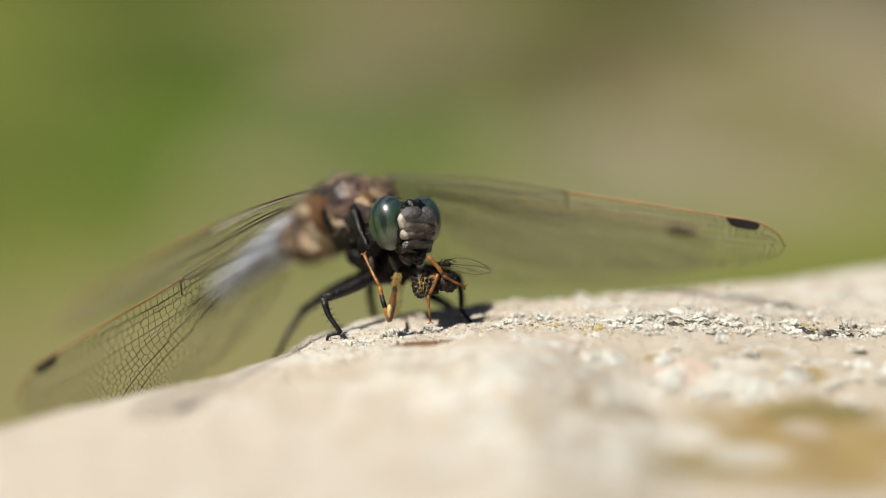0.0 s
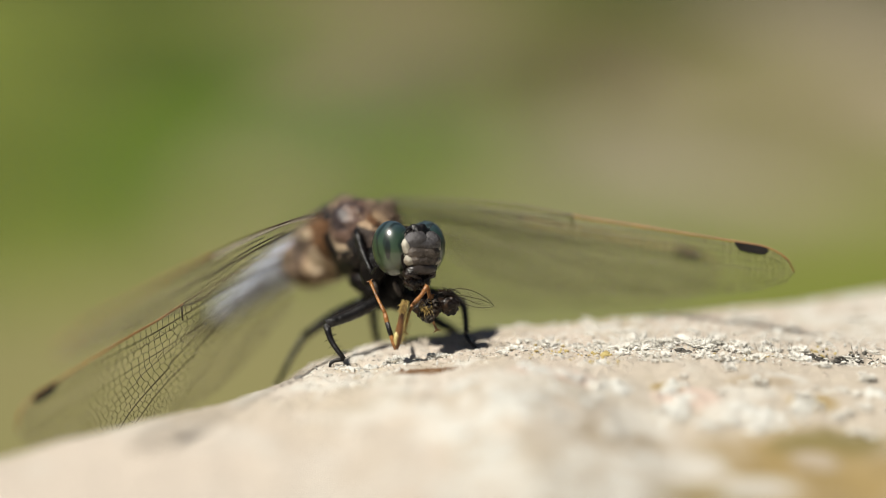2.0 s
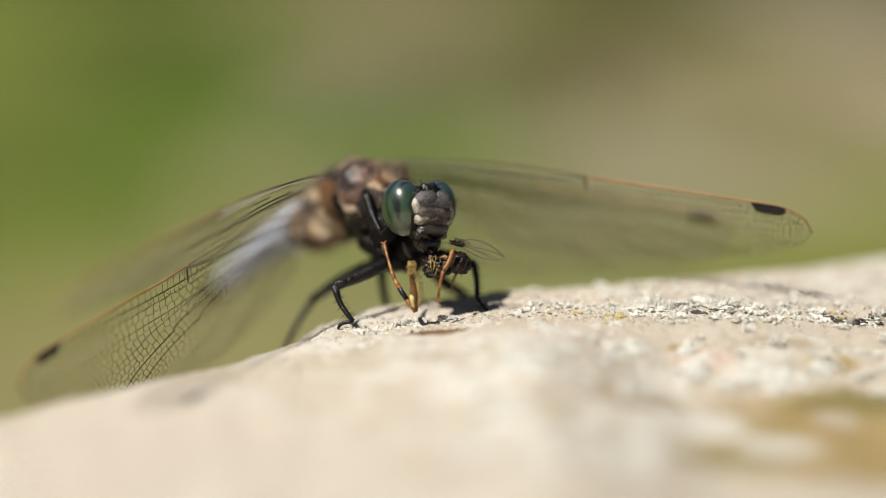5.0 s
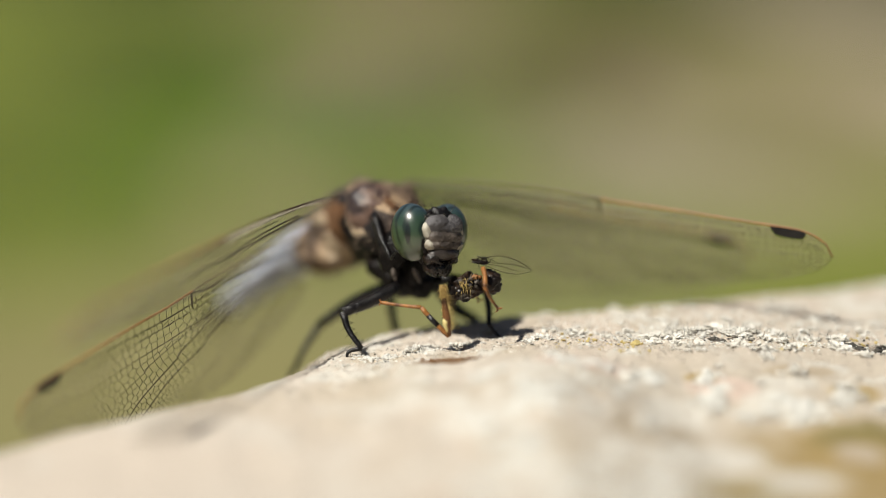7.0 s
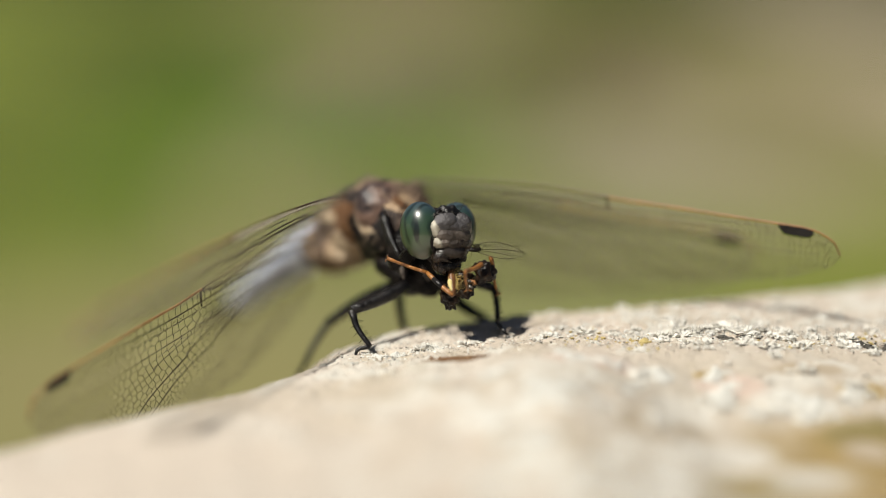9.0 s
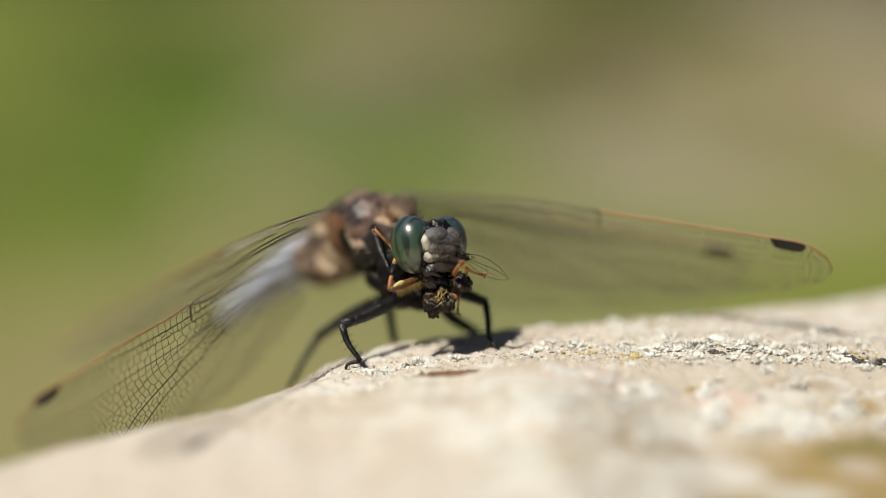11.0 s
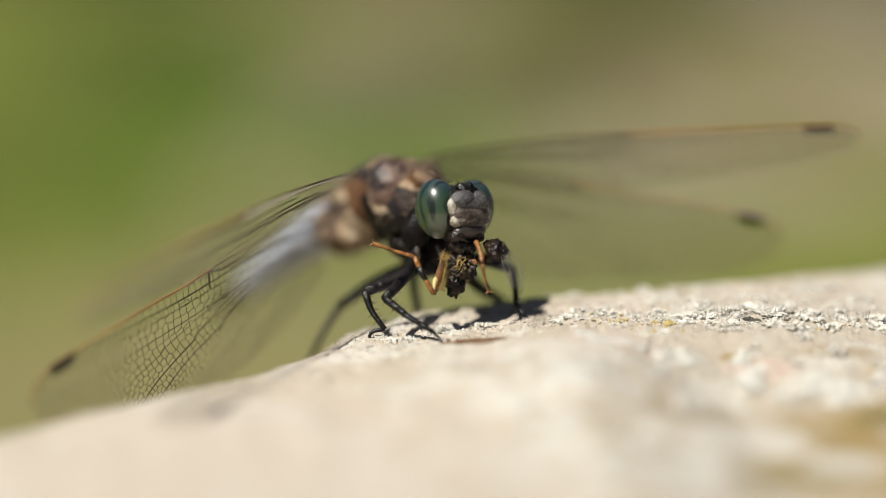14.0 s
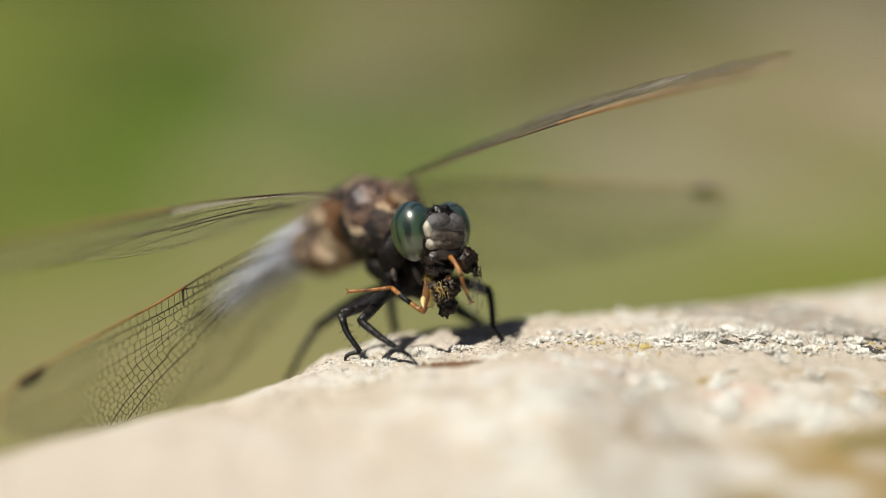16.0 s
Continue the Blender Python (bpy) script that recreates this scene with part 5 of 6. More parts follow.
def lichen_mesh(seed, count, spread, long):
    """A rosette of thin curled lobes that stand up from one base, in millimetres."""
    rnd = random.Random(seed)
    bm = bmesh.new()
    for k in range(count):
        a, out = rnd.uniform(0, 6.283), spread * math.sqrt(rnd.random())
        base = Vector((math.cos(a) * out, math.sin(a) * out * 0.8, rnd.uniform(-0.1, 0.5) * (1 - out / spread * 0.8)))
        m = Matrix.Translation(base) @ Euler((0, -abs(rnd.gauss(0.1, 0.42)), a + rnd.gauss(0, 0.6))).to_matrix().to_4x4()
        n, wide, deep = long * rnd.uniform(0.5, 1.0), long * rnd.uniform(0.35, 0.6), rnd.uniform(0.08, 0.15)
        curl = rnd.uniform(-0.5, 0.9)
        for v in bmesh.ops.create_icosphere(bm, subdivisions=2, radius=1)["verts"]:
            q = v.co
            rag = 1 + 0.55 * noise.noise(Vector((q.x * 2.2, q.y * 2.2, k * 3.3 + seed)))
            x, y = (q.x + 0.9) * n * 0.6 * rag, q.y * wide * (0.55 + 0.45 * q.x) * rag
            v.co = m @ Vector((x, y, q.z * deep + curl * x * x / max(n, 0.1) * 0.6 + 0.25 * y * y / wide))
    bmesh.ops.scale(bm, vec=(MM, MM, MM), verts=bm.verts)
    me = bpy.data.meshes.new("lichen_rosette")
    bm.to_mesh(me)
    bm.free()
    me.materials.append(M_LICHEN_WHITE)
    return me


def lichen_rosettes():
    """Clumps on the crest in sight, then coarser ones on the near stone."""
    rnd = random.Random(91)
    small = [lichen_mesh(300 + k, 26, 0.55, 0.62) for k in range(6)]
    low = [lichen_mesh(330 + k, 22, 0.6, 0.36) for k in range(4)]
    crest = [(-2.8, 0.2, 1.1), (-2.0, 0.0, 0.7), (1.2, 0.7, 0.9), (2.3, 1.0, 0.7), (9.4, 0.9, 1.0), (8.3, 0.7, 0.6), (-6.8, -0.9, 0.6), (-4.6, -1.2, 0.5),
             (27.7, 2.7, 1.3), (26.6, 3.2, 1.2), (28.6, 0.2, 1.0), (31.6, 0.7, 1.1), (22.7, -0.7, 0.9), (38.0, -0.7, 1.2), (42.6, -0.2, 1.2), (24.6, -3.0, 0.9)]
    for k in range(46):
        x = rnd.choice((rnd.gauss(27, 4), rnd.gauss(34, 4), rnd.uniform(9, 48)))
        crest.append((x, rnd.gauss(2.2, 1.8), rnd.uniform(0.5, 1.15)))
    for k in range(34):
        crest.append((rnd.uniform(-9, 24), rnd.gauss(0.6, 2.0), rnd.uniform(0.25, 0.6)))
    for k in range(60):
        crest.append((rnd.uniform(10, 52), rnd.uniform(5, 15), rnd.uniform(0.4, 0.9)))
    for k in range(36):
        crest.append((rnd.uniform(4, 46), rnd.uniform(-12, -3), rnd.uniform(0.3, 0.8)))
    for k in range(22):
        x = rnd.uniform(18, 50)
        crest.append((x, rnd.gauss(-0.4 if x > 30 else 0.8, 1.5), rnd.uniform(0.7, 1.3)))
    for k in range(18):
        crest.append((rnd.uniform(20, 52), rnd.uniform(-16, -3), rnd.uniform(0.6, 1.2)))
    for k, (x, y, size) in enumerate(crest):
        ob = new("lichen_rosette", rnd.choice(small if size > 0.55 else low))
        ob.matrix_basis = Matrix.Translation((x * MM, y * MM, ROCK_TOP + (stone_height(x, y) - 0.03) * MM)) @ pose(0, 0, 0, 0, 0, rnd.uniform(0, 360)) @ Matrix.Diagonal((size * 0.95, size * 0.95, size * 0.62, 1))
        tagged(ob, "pale grey-white rosette of curled lichen lobes on stone", "lichen", "lichen rosettes on the stone")


lichen_rosettes()
crumb_field("golden_lichen", 130, clumps([(11, -0.5, 1), (15, 0.5, 1.4), (34, -0.5, 1.0), (41, 1, 1), (18, -2, 1.2)], 1.6), 0.28, M_LICHEN_GOLD, "small golden lichen specks on stone", 33)
# dark lichen crumbs, heaped in the pit to colour it as shaded
crumb_field("dark_lichen_shade", 460, clumps([(43.5, -0.5, 1), (44.5, 0.3, 1.2), (44.0, -0.3, 1.0), (26.5, 0.2, 0.4), (40, -0.3, 0.5)], 1.0), 0.3, M_LICHEN_SHADE, "dark crumbly lichen on stone, most of it standing for shade in a pit", 34)
# dark specks, partly grit, partly a stand-in for shade in crevices
crumb_field("dark_grit_and_shade", 1500, band(-14, 56, -3, 6), 0.10, M_LICHEN_SHADE, "dark grit specks on stone, some standing for crevice shade", 35)
crumb_field("brown_crust", 260, lambda rnd: (rnd.gauss(0.7, 1.3), rnd.gauss(-4.5, 0.45)), 0.2, M_STAIN, "rusty brown crust on stone", 36, 0.4)


# ---- grass behind the stone ----
def grass(name, count, spots, mat, label, seed, tall):
    rnd = random.Random(seed)
    verts, faces = [], []
    for k in range(count):
        x, y, rx, ry = rnd.choice(spots)
        x, y = x + rnd.gauss(0, rx * 0.45), y + rnd.gauss(0, ry * 0.45)
        if y < 0.55 and abs(x) < 0.5:
            continue
        h, w, a = tall * rnd.uniform(0.4, 1), 0.0025 * rnd.uniform(0.6, 1.3), rnd.uniform(0, 6.28)
        lean = Vector((math.cos(a), math.sin(a), 0)) * h * rnd.uniform(0.1, 0.7)
        side = Vector((-math.sin(a), math.cos(a), 0)) * w
        o = len(verts)
        r = Vector((x, y, -0.02))
        for f, q in ((0, 1), (0.55, 0.8), (1, 0.1)):
            c = r + lean * f * f + Vector((0, 0, h * f))
            verts += [tuple(c - side * q), tuple(c + side * q)]
        faces += [(o, o + 1, o + 3, o + 2), (o + 2, o + 3, o + 5, o + 4)]
    me = bpy.data.meshes.new(name)
    me.from_pydata(verts, [], faces)
    me.materials.append(mat)
    tagged(new(name, me), label, "grass", kind="stuff")


grass("grass", 2200, [(-0.45, 2.4, 0.45, 0.8), (-0.5, 1.6, 0.35, 0.5), (-0.6, 3.2, 0.5, 0.8)], M_GRASS, "short green grass out of focus behind the stone", 41, 0.07)
# dark blades along the strip where the ground colour is dark too
grass("dark_blades", 1600, [(0.29 + 0.06 * k, 2.8 + 0.15 * k, 0.14, 0.3) for k in range(-6, 8)], M_DARK_BLADE, "dark blades in a strip behind the stone", 43, 0.05)
grass("dry_grass", 1200, [(0.4, 2.2, 0.6, 1.0), (0.1, 3.4, 0.6, 0.8), (0.1, 1.5, 0.5, 0.3)], M_STRAW, "dry straw and stalks on bare earth", 42, 0.05)


def motions():
    rows = [(0.0, REST[0]), (6.0, REST[0]), (12.1, REST[0])]
    rows += [(t, wing_at(0, tip, a)) for t, tip, a in (
        (12.2, (29.71, -16.31, 20.41), 92),
        (12.4, (28.73, -17.20, 22.10), 104),
        (12.5, (30.04, -15.29, 23.78), 105),
        (12.6, (39.50, 2.26, 20.77), 70),
        (12.7, (39.65, 2.36, 18.83), 60),
        (12.9, (39.60, 2.31, 19.44), 60),
        (13.0, (40.05, 9.33, 17.65), 58),
        (13.4, (39.65, 2.23, 17.26), 56),
        (13.5, (40.07, 10.49, 18.90), 56),
        (13.7, (39.54, 4.74, 17.48), 56),
        (13.8, (39.44, 4.76, 20.07), 60),
        (14.0, (40.01, 11.18, 20.35), 60),
        (14.1, (27.42, -18.15, 24.34), 103),
        (14.5, (27.95, -17.39, 25.06), 105),
        (14.7, (26.91, -18.74, 24.05), 103),
        (14.8, (28.94, -16.89, 22.44), 92),
        (14.9, (31.58, -13.76, 21.50), 72),
        (15.0, (31.29, -13.92, 22.72), 72),
        (15.1, (31.46, -13.82, 22.01), 72),
        (15.2, (31.20, -13.73, 23.96), 82),
        (15.3, (30.10, -15.09, 24.29), 82),
        (15.4, (26.14, -18.94, 26.16), 102),
        (15.5, (26.14, -18.68, 27.03), 102),
        (15.6, (24.94, -19.71, 27.33), 102),
        (15.7, (26.46, -18.41, 26.86), 102),
        (15.9, (25.46, -19.36, 26.95), 102),
        (16.0, (28.39, -16.72, 25.72), 101),
    )]
    walk(wings[0], rows)
    rows = [(0.0, REST[1]), (7.0, REST[1]), (14.0, REST[1])]
    rows += [(t, wing_at(1, tip, a)) for t, tip, a in (
        (14.1, (29.32, 31.89, 23.66), 48),
        (14.5, (28.29, 33.70, 23.76), 50),
        (14.7, (28.61, 34.01, 21.02), 48),
        (14.8, (30.82, 30.39, 17.14), 38),
        (14.9, (31.64, 28.48, 16.89), 36),
        (15.0, (31.27, 29.23, 18.48), 38),
        (15.1, (32.85, 24.56, 19.07), 40),
        (15.2, (30.01, 31.41, 21.13), 42),
        (15.3, (30.52, 30.56, 20.36), 42),
        (15.4, (29.23, 31.83, 24.19), 55),
        (15.5, (27.59, 34.17, 25.43), 60),
        (15.6, (29.40, 32.18, 22.46), 55),
        (15.7, (30.33, 30.65, 21.47), 50),
        (15.9, (28.47, 33.52, 23.43), 52),
        (16.0, (32.18, 27.01, 16.54), 35),
    )]
    walk(wings[1], rows)
    walk(wings[2], [(0.0, REST[2]), (8.0, REST[2]), (15.9, REST[2]), (16.0, three_points(BASES[2], (-39.90, -24.80, 9.60), (-16.90, 13.00, 10.60)))])
    walk(wings[3], [(0.0, REST[3]), (8.0, REST[3]), (15.9, REST[3]), (16.0, three_points(BASES[3], (-38.10, -13.20, -2.05), (-29.65, 0.00, -5.62)))])
    # the foreleg lets go of the prey and is set down
    folded = [(-4.73, 4.00, 7.24), (-6.88, 1.60, 13.55), (-5.23, 2.00, 9.39), (-4.60, 3.40, 10.06)]
    lifted = [(-3.88, 3.50, 7.76), (-6.33, 1.50, 8.33), (-5.75, 0.50, 3.41), (-4.92, 0.00, 1.79)]
    planted = [(-5.30, 3.50, 6.51), (-7.51, 1.00, 3.72), (-3.13, 0.00, 0.73), (-1.91, -0.30, -0.79)]
    femur_rows, tibia_rows, tarsus_rows = [], [], []
    for t, (hip, knee, ankle, toe) in ((0.0, folded), (6.0, folded), (11.5, folded), (11.7, lifted), (11.9, planted), (14.0, planted), (16.0, planted)):
        f, g, h = limb_pose(hip, knee, 6.6), limb_pose(knee, ankle, 5.6), limb_pose(ankle, toe, 2.2)
        g.translation = f @ Vector((6.6 * MM, 0, 0))
        h.translation = g @ Vector((5.6 * MM, 0, 0))
        femur_rows.append((t, f))
        tibia_rows.append((t, f.inverted() @ g))
        tarsus_rows.append((t, f.inverted() @ h))
    walk(foreleg, femur_rows)
    walk(fore_tibia, tibia_rows)
    walk(fore_tarsus, tarsus_rows)
    # joint, knee and claw of the thin leg, top of the hairy leg, body, hind body, wing root and tip, orange leg's three joints
    bites = (
        (0.0, (-2.81, -1.20, 1.53), (-3.86, -1.20, 5.01), (-5.28, -0.60, 7.80), (-1.95, -0.80, 6.87), (0.78, -0.60, 5.29), (2.99, -0.30, 5.58), (2.70, -0.80, 7.33), (7.53, -0.80, 6.75), (1.08, -1.60, 8.21), (2.70, -2.00, 6.19), (4.61, -2.00, 5.21)),
        (0.5, (-2.34, -1.20, 1.41), (-3.73, -1.20, 5.18), (-5.09, -0.60, 8.08), (-2.06, -0.80, 6.92), (0.73, -0.60, 5.58), (2.89, -0.30, 5.75), (2.48, -0.80, 7.33), (7.43, -0.80, 6.51), (1.03, -1.60, 8.09), (2.77, -2.00, 6.07), (4.79, -2.00, 5.61)),
        (1.0, (-2.17, -1.20, 1.93), (-3.84, -1.20, 5.22), (-5.01, -0.60, 8.10), (-2.29, -0.80, 6.95), (0.78, -0.60, 6.36), (2.76, -0.30, 6.65), (2.34, -0.80, 8.39), (7.44, -0.80, 7.53), (1.29, -1.60, 7.54), (2.61, -2.00, 5.53), (4.05, -2.00, 4.21)),
        (1.5, (-2.52, -1.20, 1.58), (-3.84, -1.20, 5.19), (-5.01, -0.60, 7.77), (-2.18, -0.80, 7.20), (0.17, -0.60, 5.76), (2.36, -0.30, 5.46), (2.19, -0.80, 7.49), (7.08, -0.80, 6.05), (0.47, -1.60, 8.07), (0.75, -2.00, 6.07), (0.92, -2.00, 4.36)),
        (2.0, (-2.55, -1.20, 1.41), (-3.69, -1.20, 5.02), (-4.97, -0.60, 7.59), (-1.64, -0.80, 6.44), (0.66, -0.60, 5.57), (2.78, -0.30, 5.97), (2.49, -0.80, 7.02), (7.66, -0.80, 5.70), (0.61, -1.60, 7.89), (-1.61, -2.00, 5.05), (-2.52, -2.00, 1.80)),
        (2.5, (-1.60, -1.20, 1.59), (-3.44, -1.20, 5.21), (-5.30, -0.60, 7.67), (-1.72, -0.80, 7.21), (1.45, -0.60, 6.34), (3.01, -0.30, 6.05), (2.60, -0.80, 7.67), (7.67, -0.80, 6.52), (0.87, -1.60, 8.08), (0.47, -2.00, 5.80), (-0.84, -2.00, 1.80)),
        (3.0, (-1.04, -1.20, 2.09), (-3.46, -1.20, 5.54), (-4.91, -0.60, 7.84), (-2.20, -0.80, 7.38), (0.56, -0.60, 6.68), (2.64, -0.30, 7.26), (2.01, -0.80, 8.70), (7.31, -0.80, 8.01), (0.86, -1.60, 8.13), (-0.46, -2.00, 5.84), (-1.43, -2.00, 4.13)),
        (5.5, (-1.69, -1.20, 1.24), (-3.69, -1.20, 4.29), (-4.65, -0.60, 7.63), (-2.14, -0.80, 7.07), (0.36, -0.60, 5.95), (2.76, -0.30, 5.95), (2.59, -0.80, 7.90), (7.04, -0.80, 6.51), (2.19, -1.60, 7.35), (1.47, -2.00, 5.42), (1.53, -2.00, 2.38)),
        (6.0, (-1.00, -1.20, 1.49), (-3.37, -1.20, 4.35), (-4.49, -0.60, 7.65), (-1.83, -0.80, 6.82), (1.03, -0.60, 6.27), (2.97, -0.30, 6.54), (2.69, -0.80, 8.48), (7.38, -0.80, 7.93), (2.02, -1.60, 7.38), (1.58, -2.00, 5.74), (2.18, -2.00, 3.55)),
        (6.5, (-0.88, -1.20, 1.35), (-3.07, -1.20, 4.36), (-4.46, -0.60, 7.37), (-1.44, -0.80, 6.82), (1.31, -0.60, 6.27), (3.40, -0.30, 6.26), (3.23, -0.80, 8.19), (7.89, -0.80, 7.64), (2.78, -1.60, 7.21), (2.29, -2.00, 5.75), (2.72, -2.00, 3.30)),
        (7.0, (0.60, -1.20, 1.59), (-2.40, -1.20, 4.70), (-6.14, -0.60, 5.12), (-0.05, -0.80, 6.77), (2.41, -0.60, 6.38), (4.61, -0.30, 6.76), (3.61, -0.80, 8.69), (8.81, -0.80, 7.86), (3.87, -1.60, 8.15), (3.97, -2.00, 6.52), (5.11, -2.00, 4.78)),
        (7.5, (-0.70, -1.20, 2.86), (-2.35, -1.20, 6.15), (-6.64, -0.60, 8.06), (-0.87, -0.80, 6.69), (1.60, -0.60, 6.30), (3.92, -0.30, 6.68), (3.25, -0.80, 8.33), (8.30, -0.80, 7.62), (3.23, -1.60, 7.79), (3.38, -2.00, 6.16), (4.20, -2.00, 4.36)),
        (8.0, (-0.82, -1.20, 2.68), (-2.35, -1.20, 6.34), (-6.09, -0.60, 8.53), (-0.88, -0.80, 6.89), (1.64, -0.60, 6.17), (3.84, -0.30, 6.34), (3.12, -0.80, 7.98), (8.04, -0.80, 7.43), (3.27, -1.60, 7.60), (3.37, -2.00, 5.81), (3.91, -2.00, 3.79)),
        (8.5, (-1.60, -1.20, 3.91), (-3.14, -1.20, 6.93), (-6.73, -0.60, 9.52), (-1.22, -0.80, 7.21), (0.70, -0.60, 6.38), (3.35, -0.30, 6.65), (2.08, -0.80, 8.58), (7.47, -0.80, 7.59), (3.17, -1.60, 7.92), (1.79, -2.00, 6.94), (2.23, -2.00, 5.57)),
        (9.0, (0.15, -1.20, 5.36), (-1.77, -1.20, 7.00), (-5.62, -0.60, 8.37), (-0.13, -0.80, 8.92), (0.97, -0.60, 6.44), (3.18, -0.30, 7.54), (2.07, -0.80, 9.74), (7.44, -0.80, 9.30), (2.87, -1.60, 8.37), (1.50, -2.00, 7.83), (1.67, -2.00, 6.47)),
        (11.5, (-5.68, -1.20, 7.31), (-4.97, -1.20, 9.71), (-7.72, -0.60, 12.76), (-2.53, -0.80, 7.96), (-0.73, -0.60, 6.59), (1.02, -0.30, 7.95), (1.83, -0.80, 10.41), (6.47, -0.80, 7.96), (1.01, -1.60, 8.79), (2.36, -2.00, 9.50), (4.26, -2.00, 8.96)),
        (12.0, (-5.46, -1.20, 6.50), (-5.62, -1.20, 9.74), (-8.61, -0.60, 12.61), (-2.49, -0.80, 7.58), (-1.40, -0.60, 7.03), (0.50, -0.30, 8.12), (2.65, -0.80, 9.20), (6.44, -0.80, 7.30), (1.28, -1.60, 8.92), (3.42, -2.00, 8.92), (5.84, -2.00, 7.31)),
        (12.5, (-5.15, -1.20, 5.99), (-5.42, -1.20, 9.31), (-8.38, -0.60, 12.10), (-2.48, -0.80, 7.97), (-1.03, -0.60, 7.17), (1.01, -0.30, 7.97), (1.81, -0.80, 9.58), (5.72, -0.80, 6.10), (0.08, -1.60, 9.19), (0.55, -2.00, 7.70), (0.98, -2.00, 6.21)),
        (13.0, (-3.88, -1.20, 4.38), (-4.94, -1.20, 8.08), (-8.51, -0.60, 10.10), (-2.30, -0.80, 7.29), (-1.23, -0.60, 6.75), (2.12, -0.30, 7.82), (2.74, -0.80, 8.88), (4.60, -0.80, 5.16), (-0.03, -1.60, 8.61), (0.76, -2.00, 7.03), (2.08, -2.00, 5.08)),
        (13.5, (-3.92, -1.20, 3.85), (-5.24, -1.20, 7.28), (-9.11, -0.60, 8.96), (-2.34, -0.80, 6.85), (-0.86, -0.60, 6.05), (1.90, -0.30, 7.48), (2.68, -0.80, 8.70), (4.27, -0.80, 5.00), (0.39, -1.60, 8.33), (0.80, -2.00, 6.34), (1.33, -2.00, 3.98)),
        (14.0, (-3.29, -1.20, 3.68), (-5.08, -1.20, 7.12), (-9.13, -0.60, 8.44), (-2.33, -0.80, 6.85), (-0.58, -0.60, 6.32), (2.45, -0.30, 7.64), (2.97, -0.80, 7.91), (4.72, -0.80, 4.20), (0.67, -1.60, 8.54), (1.19, -2.00, 6.59), (1.77, -2.00, 4.33)),
        (14.5, (-1.86, -1.20, 3.11), (-4.35, -1.20, 6.13), (-8.09, -0.60, 7.19), (-1.54, -0.80, 6.39), (-0.27, -0.60, 6.13), (2.72, -0.30, 7.46), (3.45, -0.80, 7.72), (5.74, -0.80, 4.27), (1.48, -1.60, 8.25), (2.05, -2.00, 6.24), (2.58, -2.00, 4.02)),
        (15.0, (-1.75, -1.20, 3.56), (-4.50, -1.20, 6.30), (-8.22, -0.60, 6.82), (-1.59, -0.80, 6.30), (-0.00, -0.60, 5.66), (2.65, -0.30, 7.99), (3.28, -0.80, 7.62), (5.40, -0.80, 4.07), (1.15, -1.60, 8.42), (2.20, -2.00, 6.42), (2.99, -2.00, 4.48)),
        (15.5, (-1.32, -1.20, 3.69), (-4.21, -1.20, 6.05), (-8.18, -0.60, 6.04), (-1.58, -0.80, 6.73), (0.10, -0.60, 6.20), (2.53, -0.30, 8.83), (3.16, -0.80, 8.31), (4.37, -0.80, 4.36), (1.25, -1.60, 8.84), (2.34, -2.00, 7.01), (3.02, -2.00, 5.18)),
        (16.0, (-1.96, -1.20, 4.10), (-4.75, -1.20, 6.20), (-8.84, -0.60, 5.82), (-1.59, -0.80, 6.88), (-0.12, -0.60, 6.24), (2.00, -0.30, 8.88), (2.79, -0.80, 7.94), (2.68, -0.80, 3.98), (0.51, -1.60, 9.26), (1.46, -2.00, 7.53), (2.24, -2.00, 5.49)),
    )
    tracks = {k: [] for k in prey_parts}
    for t, v, knee, claw, top, body, hind, root, tip, a, b, c in bites:
        spin = 35 * math.sin(t * 2.3)
        v, knee, claw = [(q[0], q[1] - 0.8, q[2]) for q in (v, knee, claw)]
        body = (body[0], body[1] + 0.8, body[2])
        low = limb_pose(v, knee, 3.9, 0.5)
        up = limb_pose(knee, claw, 4.1, 0.6)
        up.translation = low @ Vector((3.9 * MM, 0, 0))
        thigh = limb_pose(a, b, 2.5)
        shin = limb_pose(b, c, 2.9, 0.6)
        shin.translation = thigh @ Vector((2.5 * MM, 0, 0))
        tracks["lower"].append((t, low))
        tracks["upper"].append((t, up))
        tracks["hairy"].append((t, limb_pose(v, (top[0], top[1] - 1.5, top[2]), 4.9, 0.7)))
        tracks["body"].append((t, pose(*[q * MM for q in body], 0, spin, 0)))
        tracks["abdomen"].append((t, pose(*[q * MM for q in hind], 0, -spin, 0)))
        tracks["wing"].append((t, limb_pose(root, tip, 5.0)))
        tracks["thigh"].append((t, thigh))
        tracks["shin"].append((t, shin))
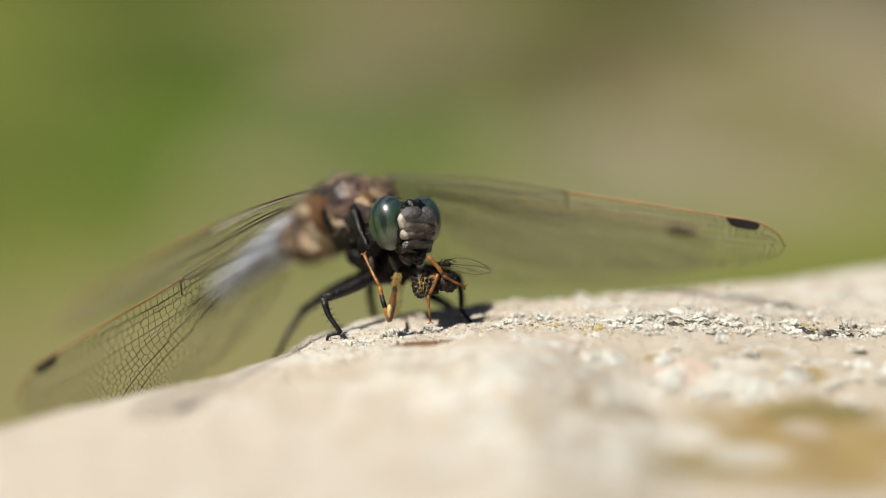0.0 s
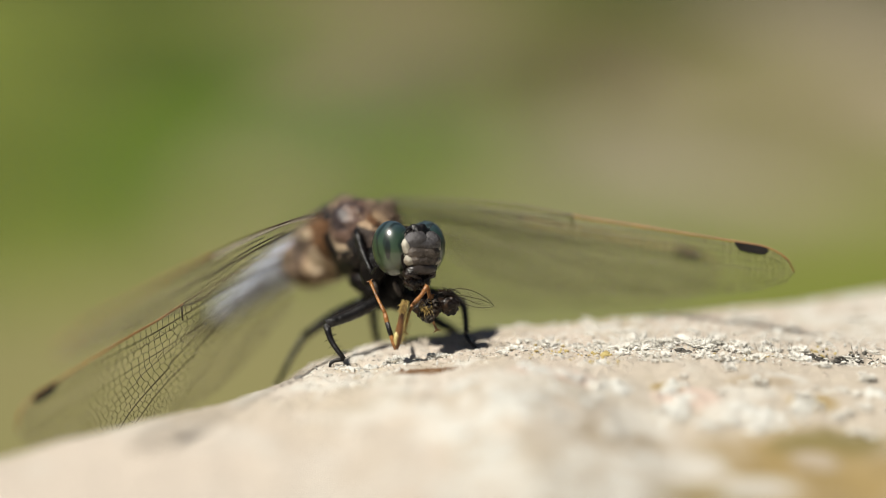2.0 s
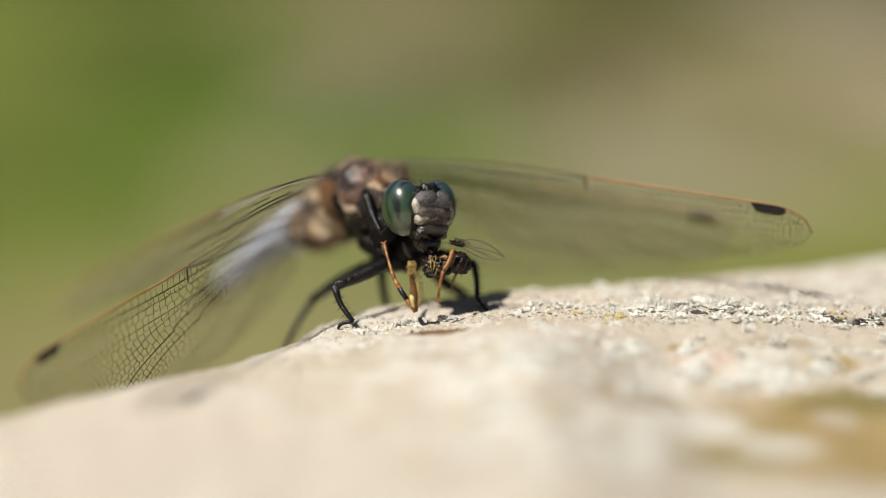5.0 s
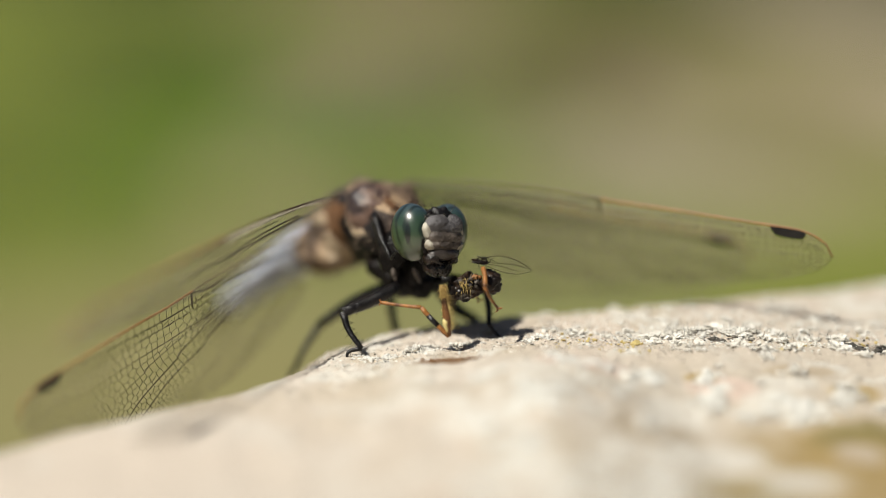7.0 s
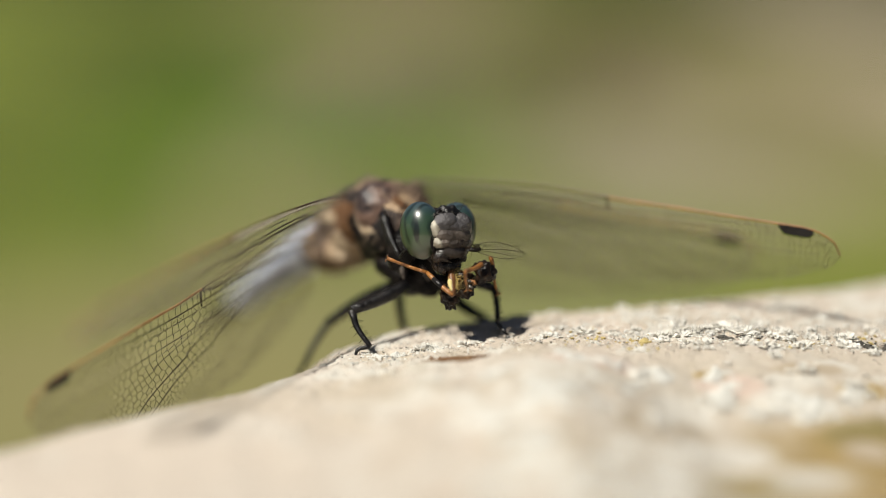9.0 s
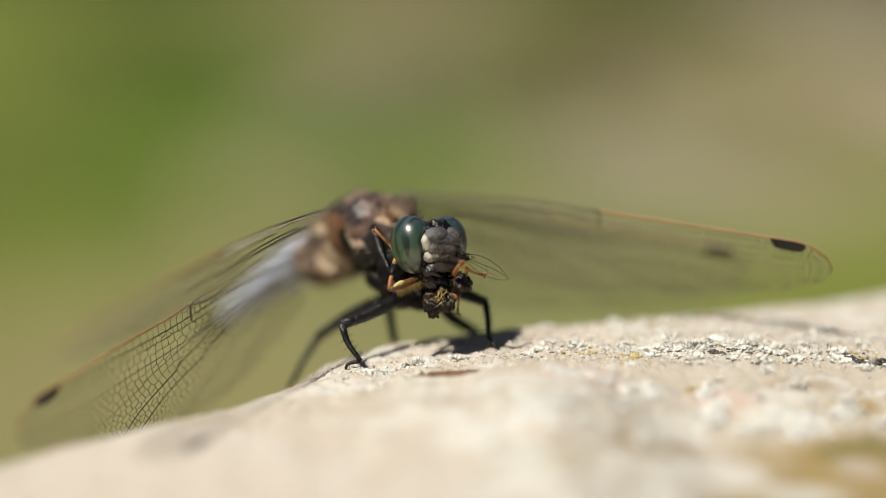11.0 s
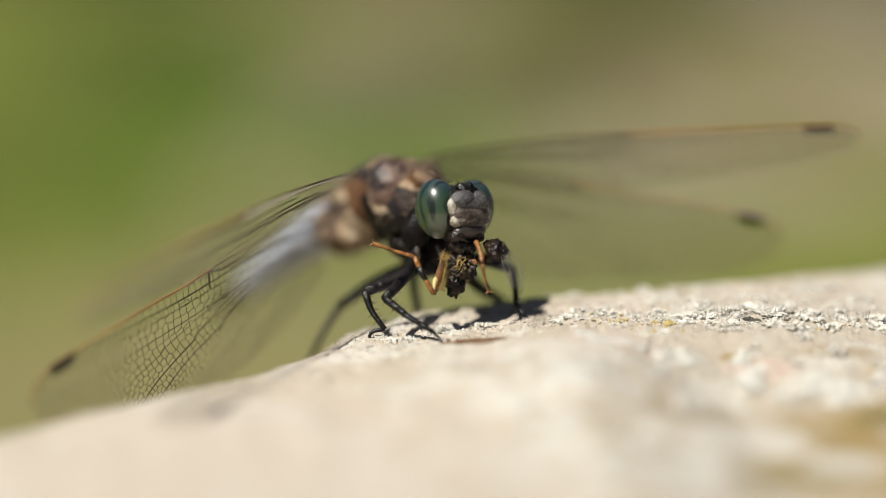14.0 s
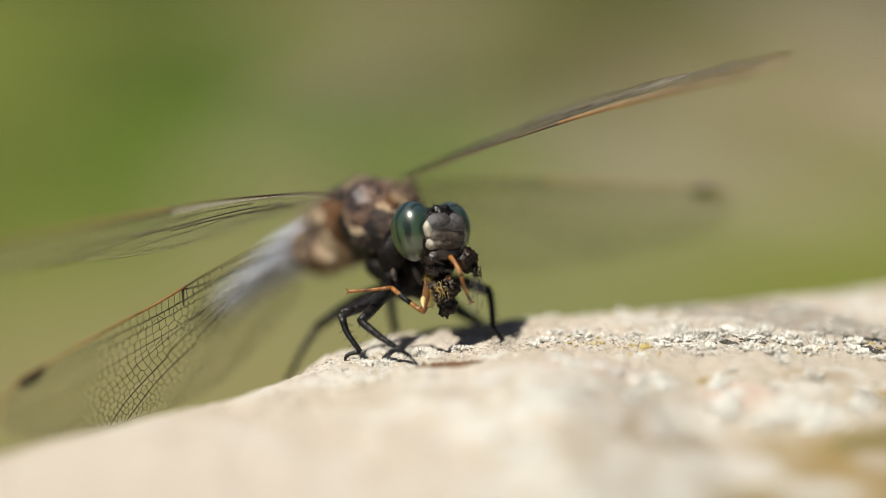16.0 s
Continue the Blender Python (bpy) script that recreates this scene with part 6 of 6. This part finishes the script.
    # the second orange leg: joint, knee and claw
    for t, a, b, c in (
        (0.0, (2.11, -1.00, 6.40), (1.00, -1.00, 3.90), (1.24, -1.00, 0.99)),
        (0.5, (1.61, -1.00, 6.86), (0.62, -1.00, 3.95), (1.20, -1.00, 1.16)),
        (1.0, (-0.00, -1.00, 8.19), (-0.70, -1.00, 7.09), (-1.74, -1.00, 6.74)),
        (1.5, (0.89, -1.00, 7.45), (0.66, -1.00, 5.90), (1.01, -1.00, 4.29)),
        (2.0, (0.63, -1.00, 7.59), (0.80, -1.00, 5.59), (1.37, -1.00, 3.87)),
        (2.5, (2.11, -0.60, 6.49), (2.74, -1.00, 5.75), (3.43, -1.00, 5.46)),
        (3.0, (1.66, -0.60, 7.23), (2.24, -1.00, 6.37), (2.81, -1.00, 5.79)),
        (5.5, (1.94, -0.40, 6.48), (2.28, -1.00, 5.37), (1.94, -1.00, 4.26)),
        (7.0, (3.61, -0.40, 7.32), (3.17, -1.00, 6.50), (3.61, -1.00, 5.68)),
        (9.0, (3.76, -0.60, 9.07), (4.03, -1.00, 7.70), (4.41, -1.00, 6.33)),
        (11.5, (1.60, -0.60, 9.40), (1.20, -1.00, 7.60), (0.80, -1.00, 5.60)),
        (12.0, (1.06, -0.60, 8.12), (0.85, -1.00, 6.77), (0.53, -1.00, 5.42)),
        (12.5, (2.80, -0.60, 8.50), (2.38, -1.00, 7.17), (1.84, -1.00, 5.83)),
        (14.0, (0.20, -0.40, 6.60), (0.40, -0.60, 5.90), (0.00, -0.80, 5.30)),
        (16.0, (0.20, -0.40, 7.40), (0.40, -0.60, 6.60), (0.00, -0.80, 6.00)),
    ):
        thigh = limb_pose(a, b, 2.4, 0.6)
        shin = limb_pose(b, c, 2.8, 0.6)
        shin.translation = thigh @ Vector((2.4 * MM, 0, 0))
        tracks["thigh_b"].append((t, thigh))
        tracks["shin_b"].append((t, shin))
    # the torn end slips out of the mass and dangles
    for t, p in ((0.0, (0.80, 0.00, 5.50)), (7.5, (1.20, 0.00, 6.00)), (8.5, (-0.15, -0.40, 5.30)), (9.0, (-0.24, -0.40, 5.21)),
                 (11.5, (-1.30, -0.40, 5.82)), (12.0, (-1.52, -0.40, 4.87)), (12.5, (-1.31, -0.40, 5.12)), (13.5, (-1.30, -0.40, 4.80)),
                 (14.5, (-1.04, -0.40, 4.50)), (15.0, (0.09, -0.40, 4.59)), (16.0, (0.25, -0.40, 4.83))):
        tracks["torn_end"].append((t, pose(p[0] * MM, (p[1] + 0.6) * MM, p[2] * MM, 0, 20 * math.sin(t * 2), 0)))
    for k, rows in tracks.items():
        walk(prey_parts[k], rows)


motions()
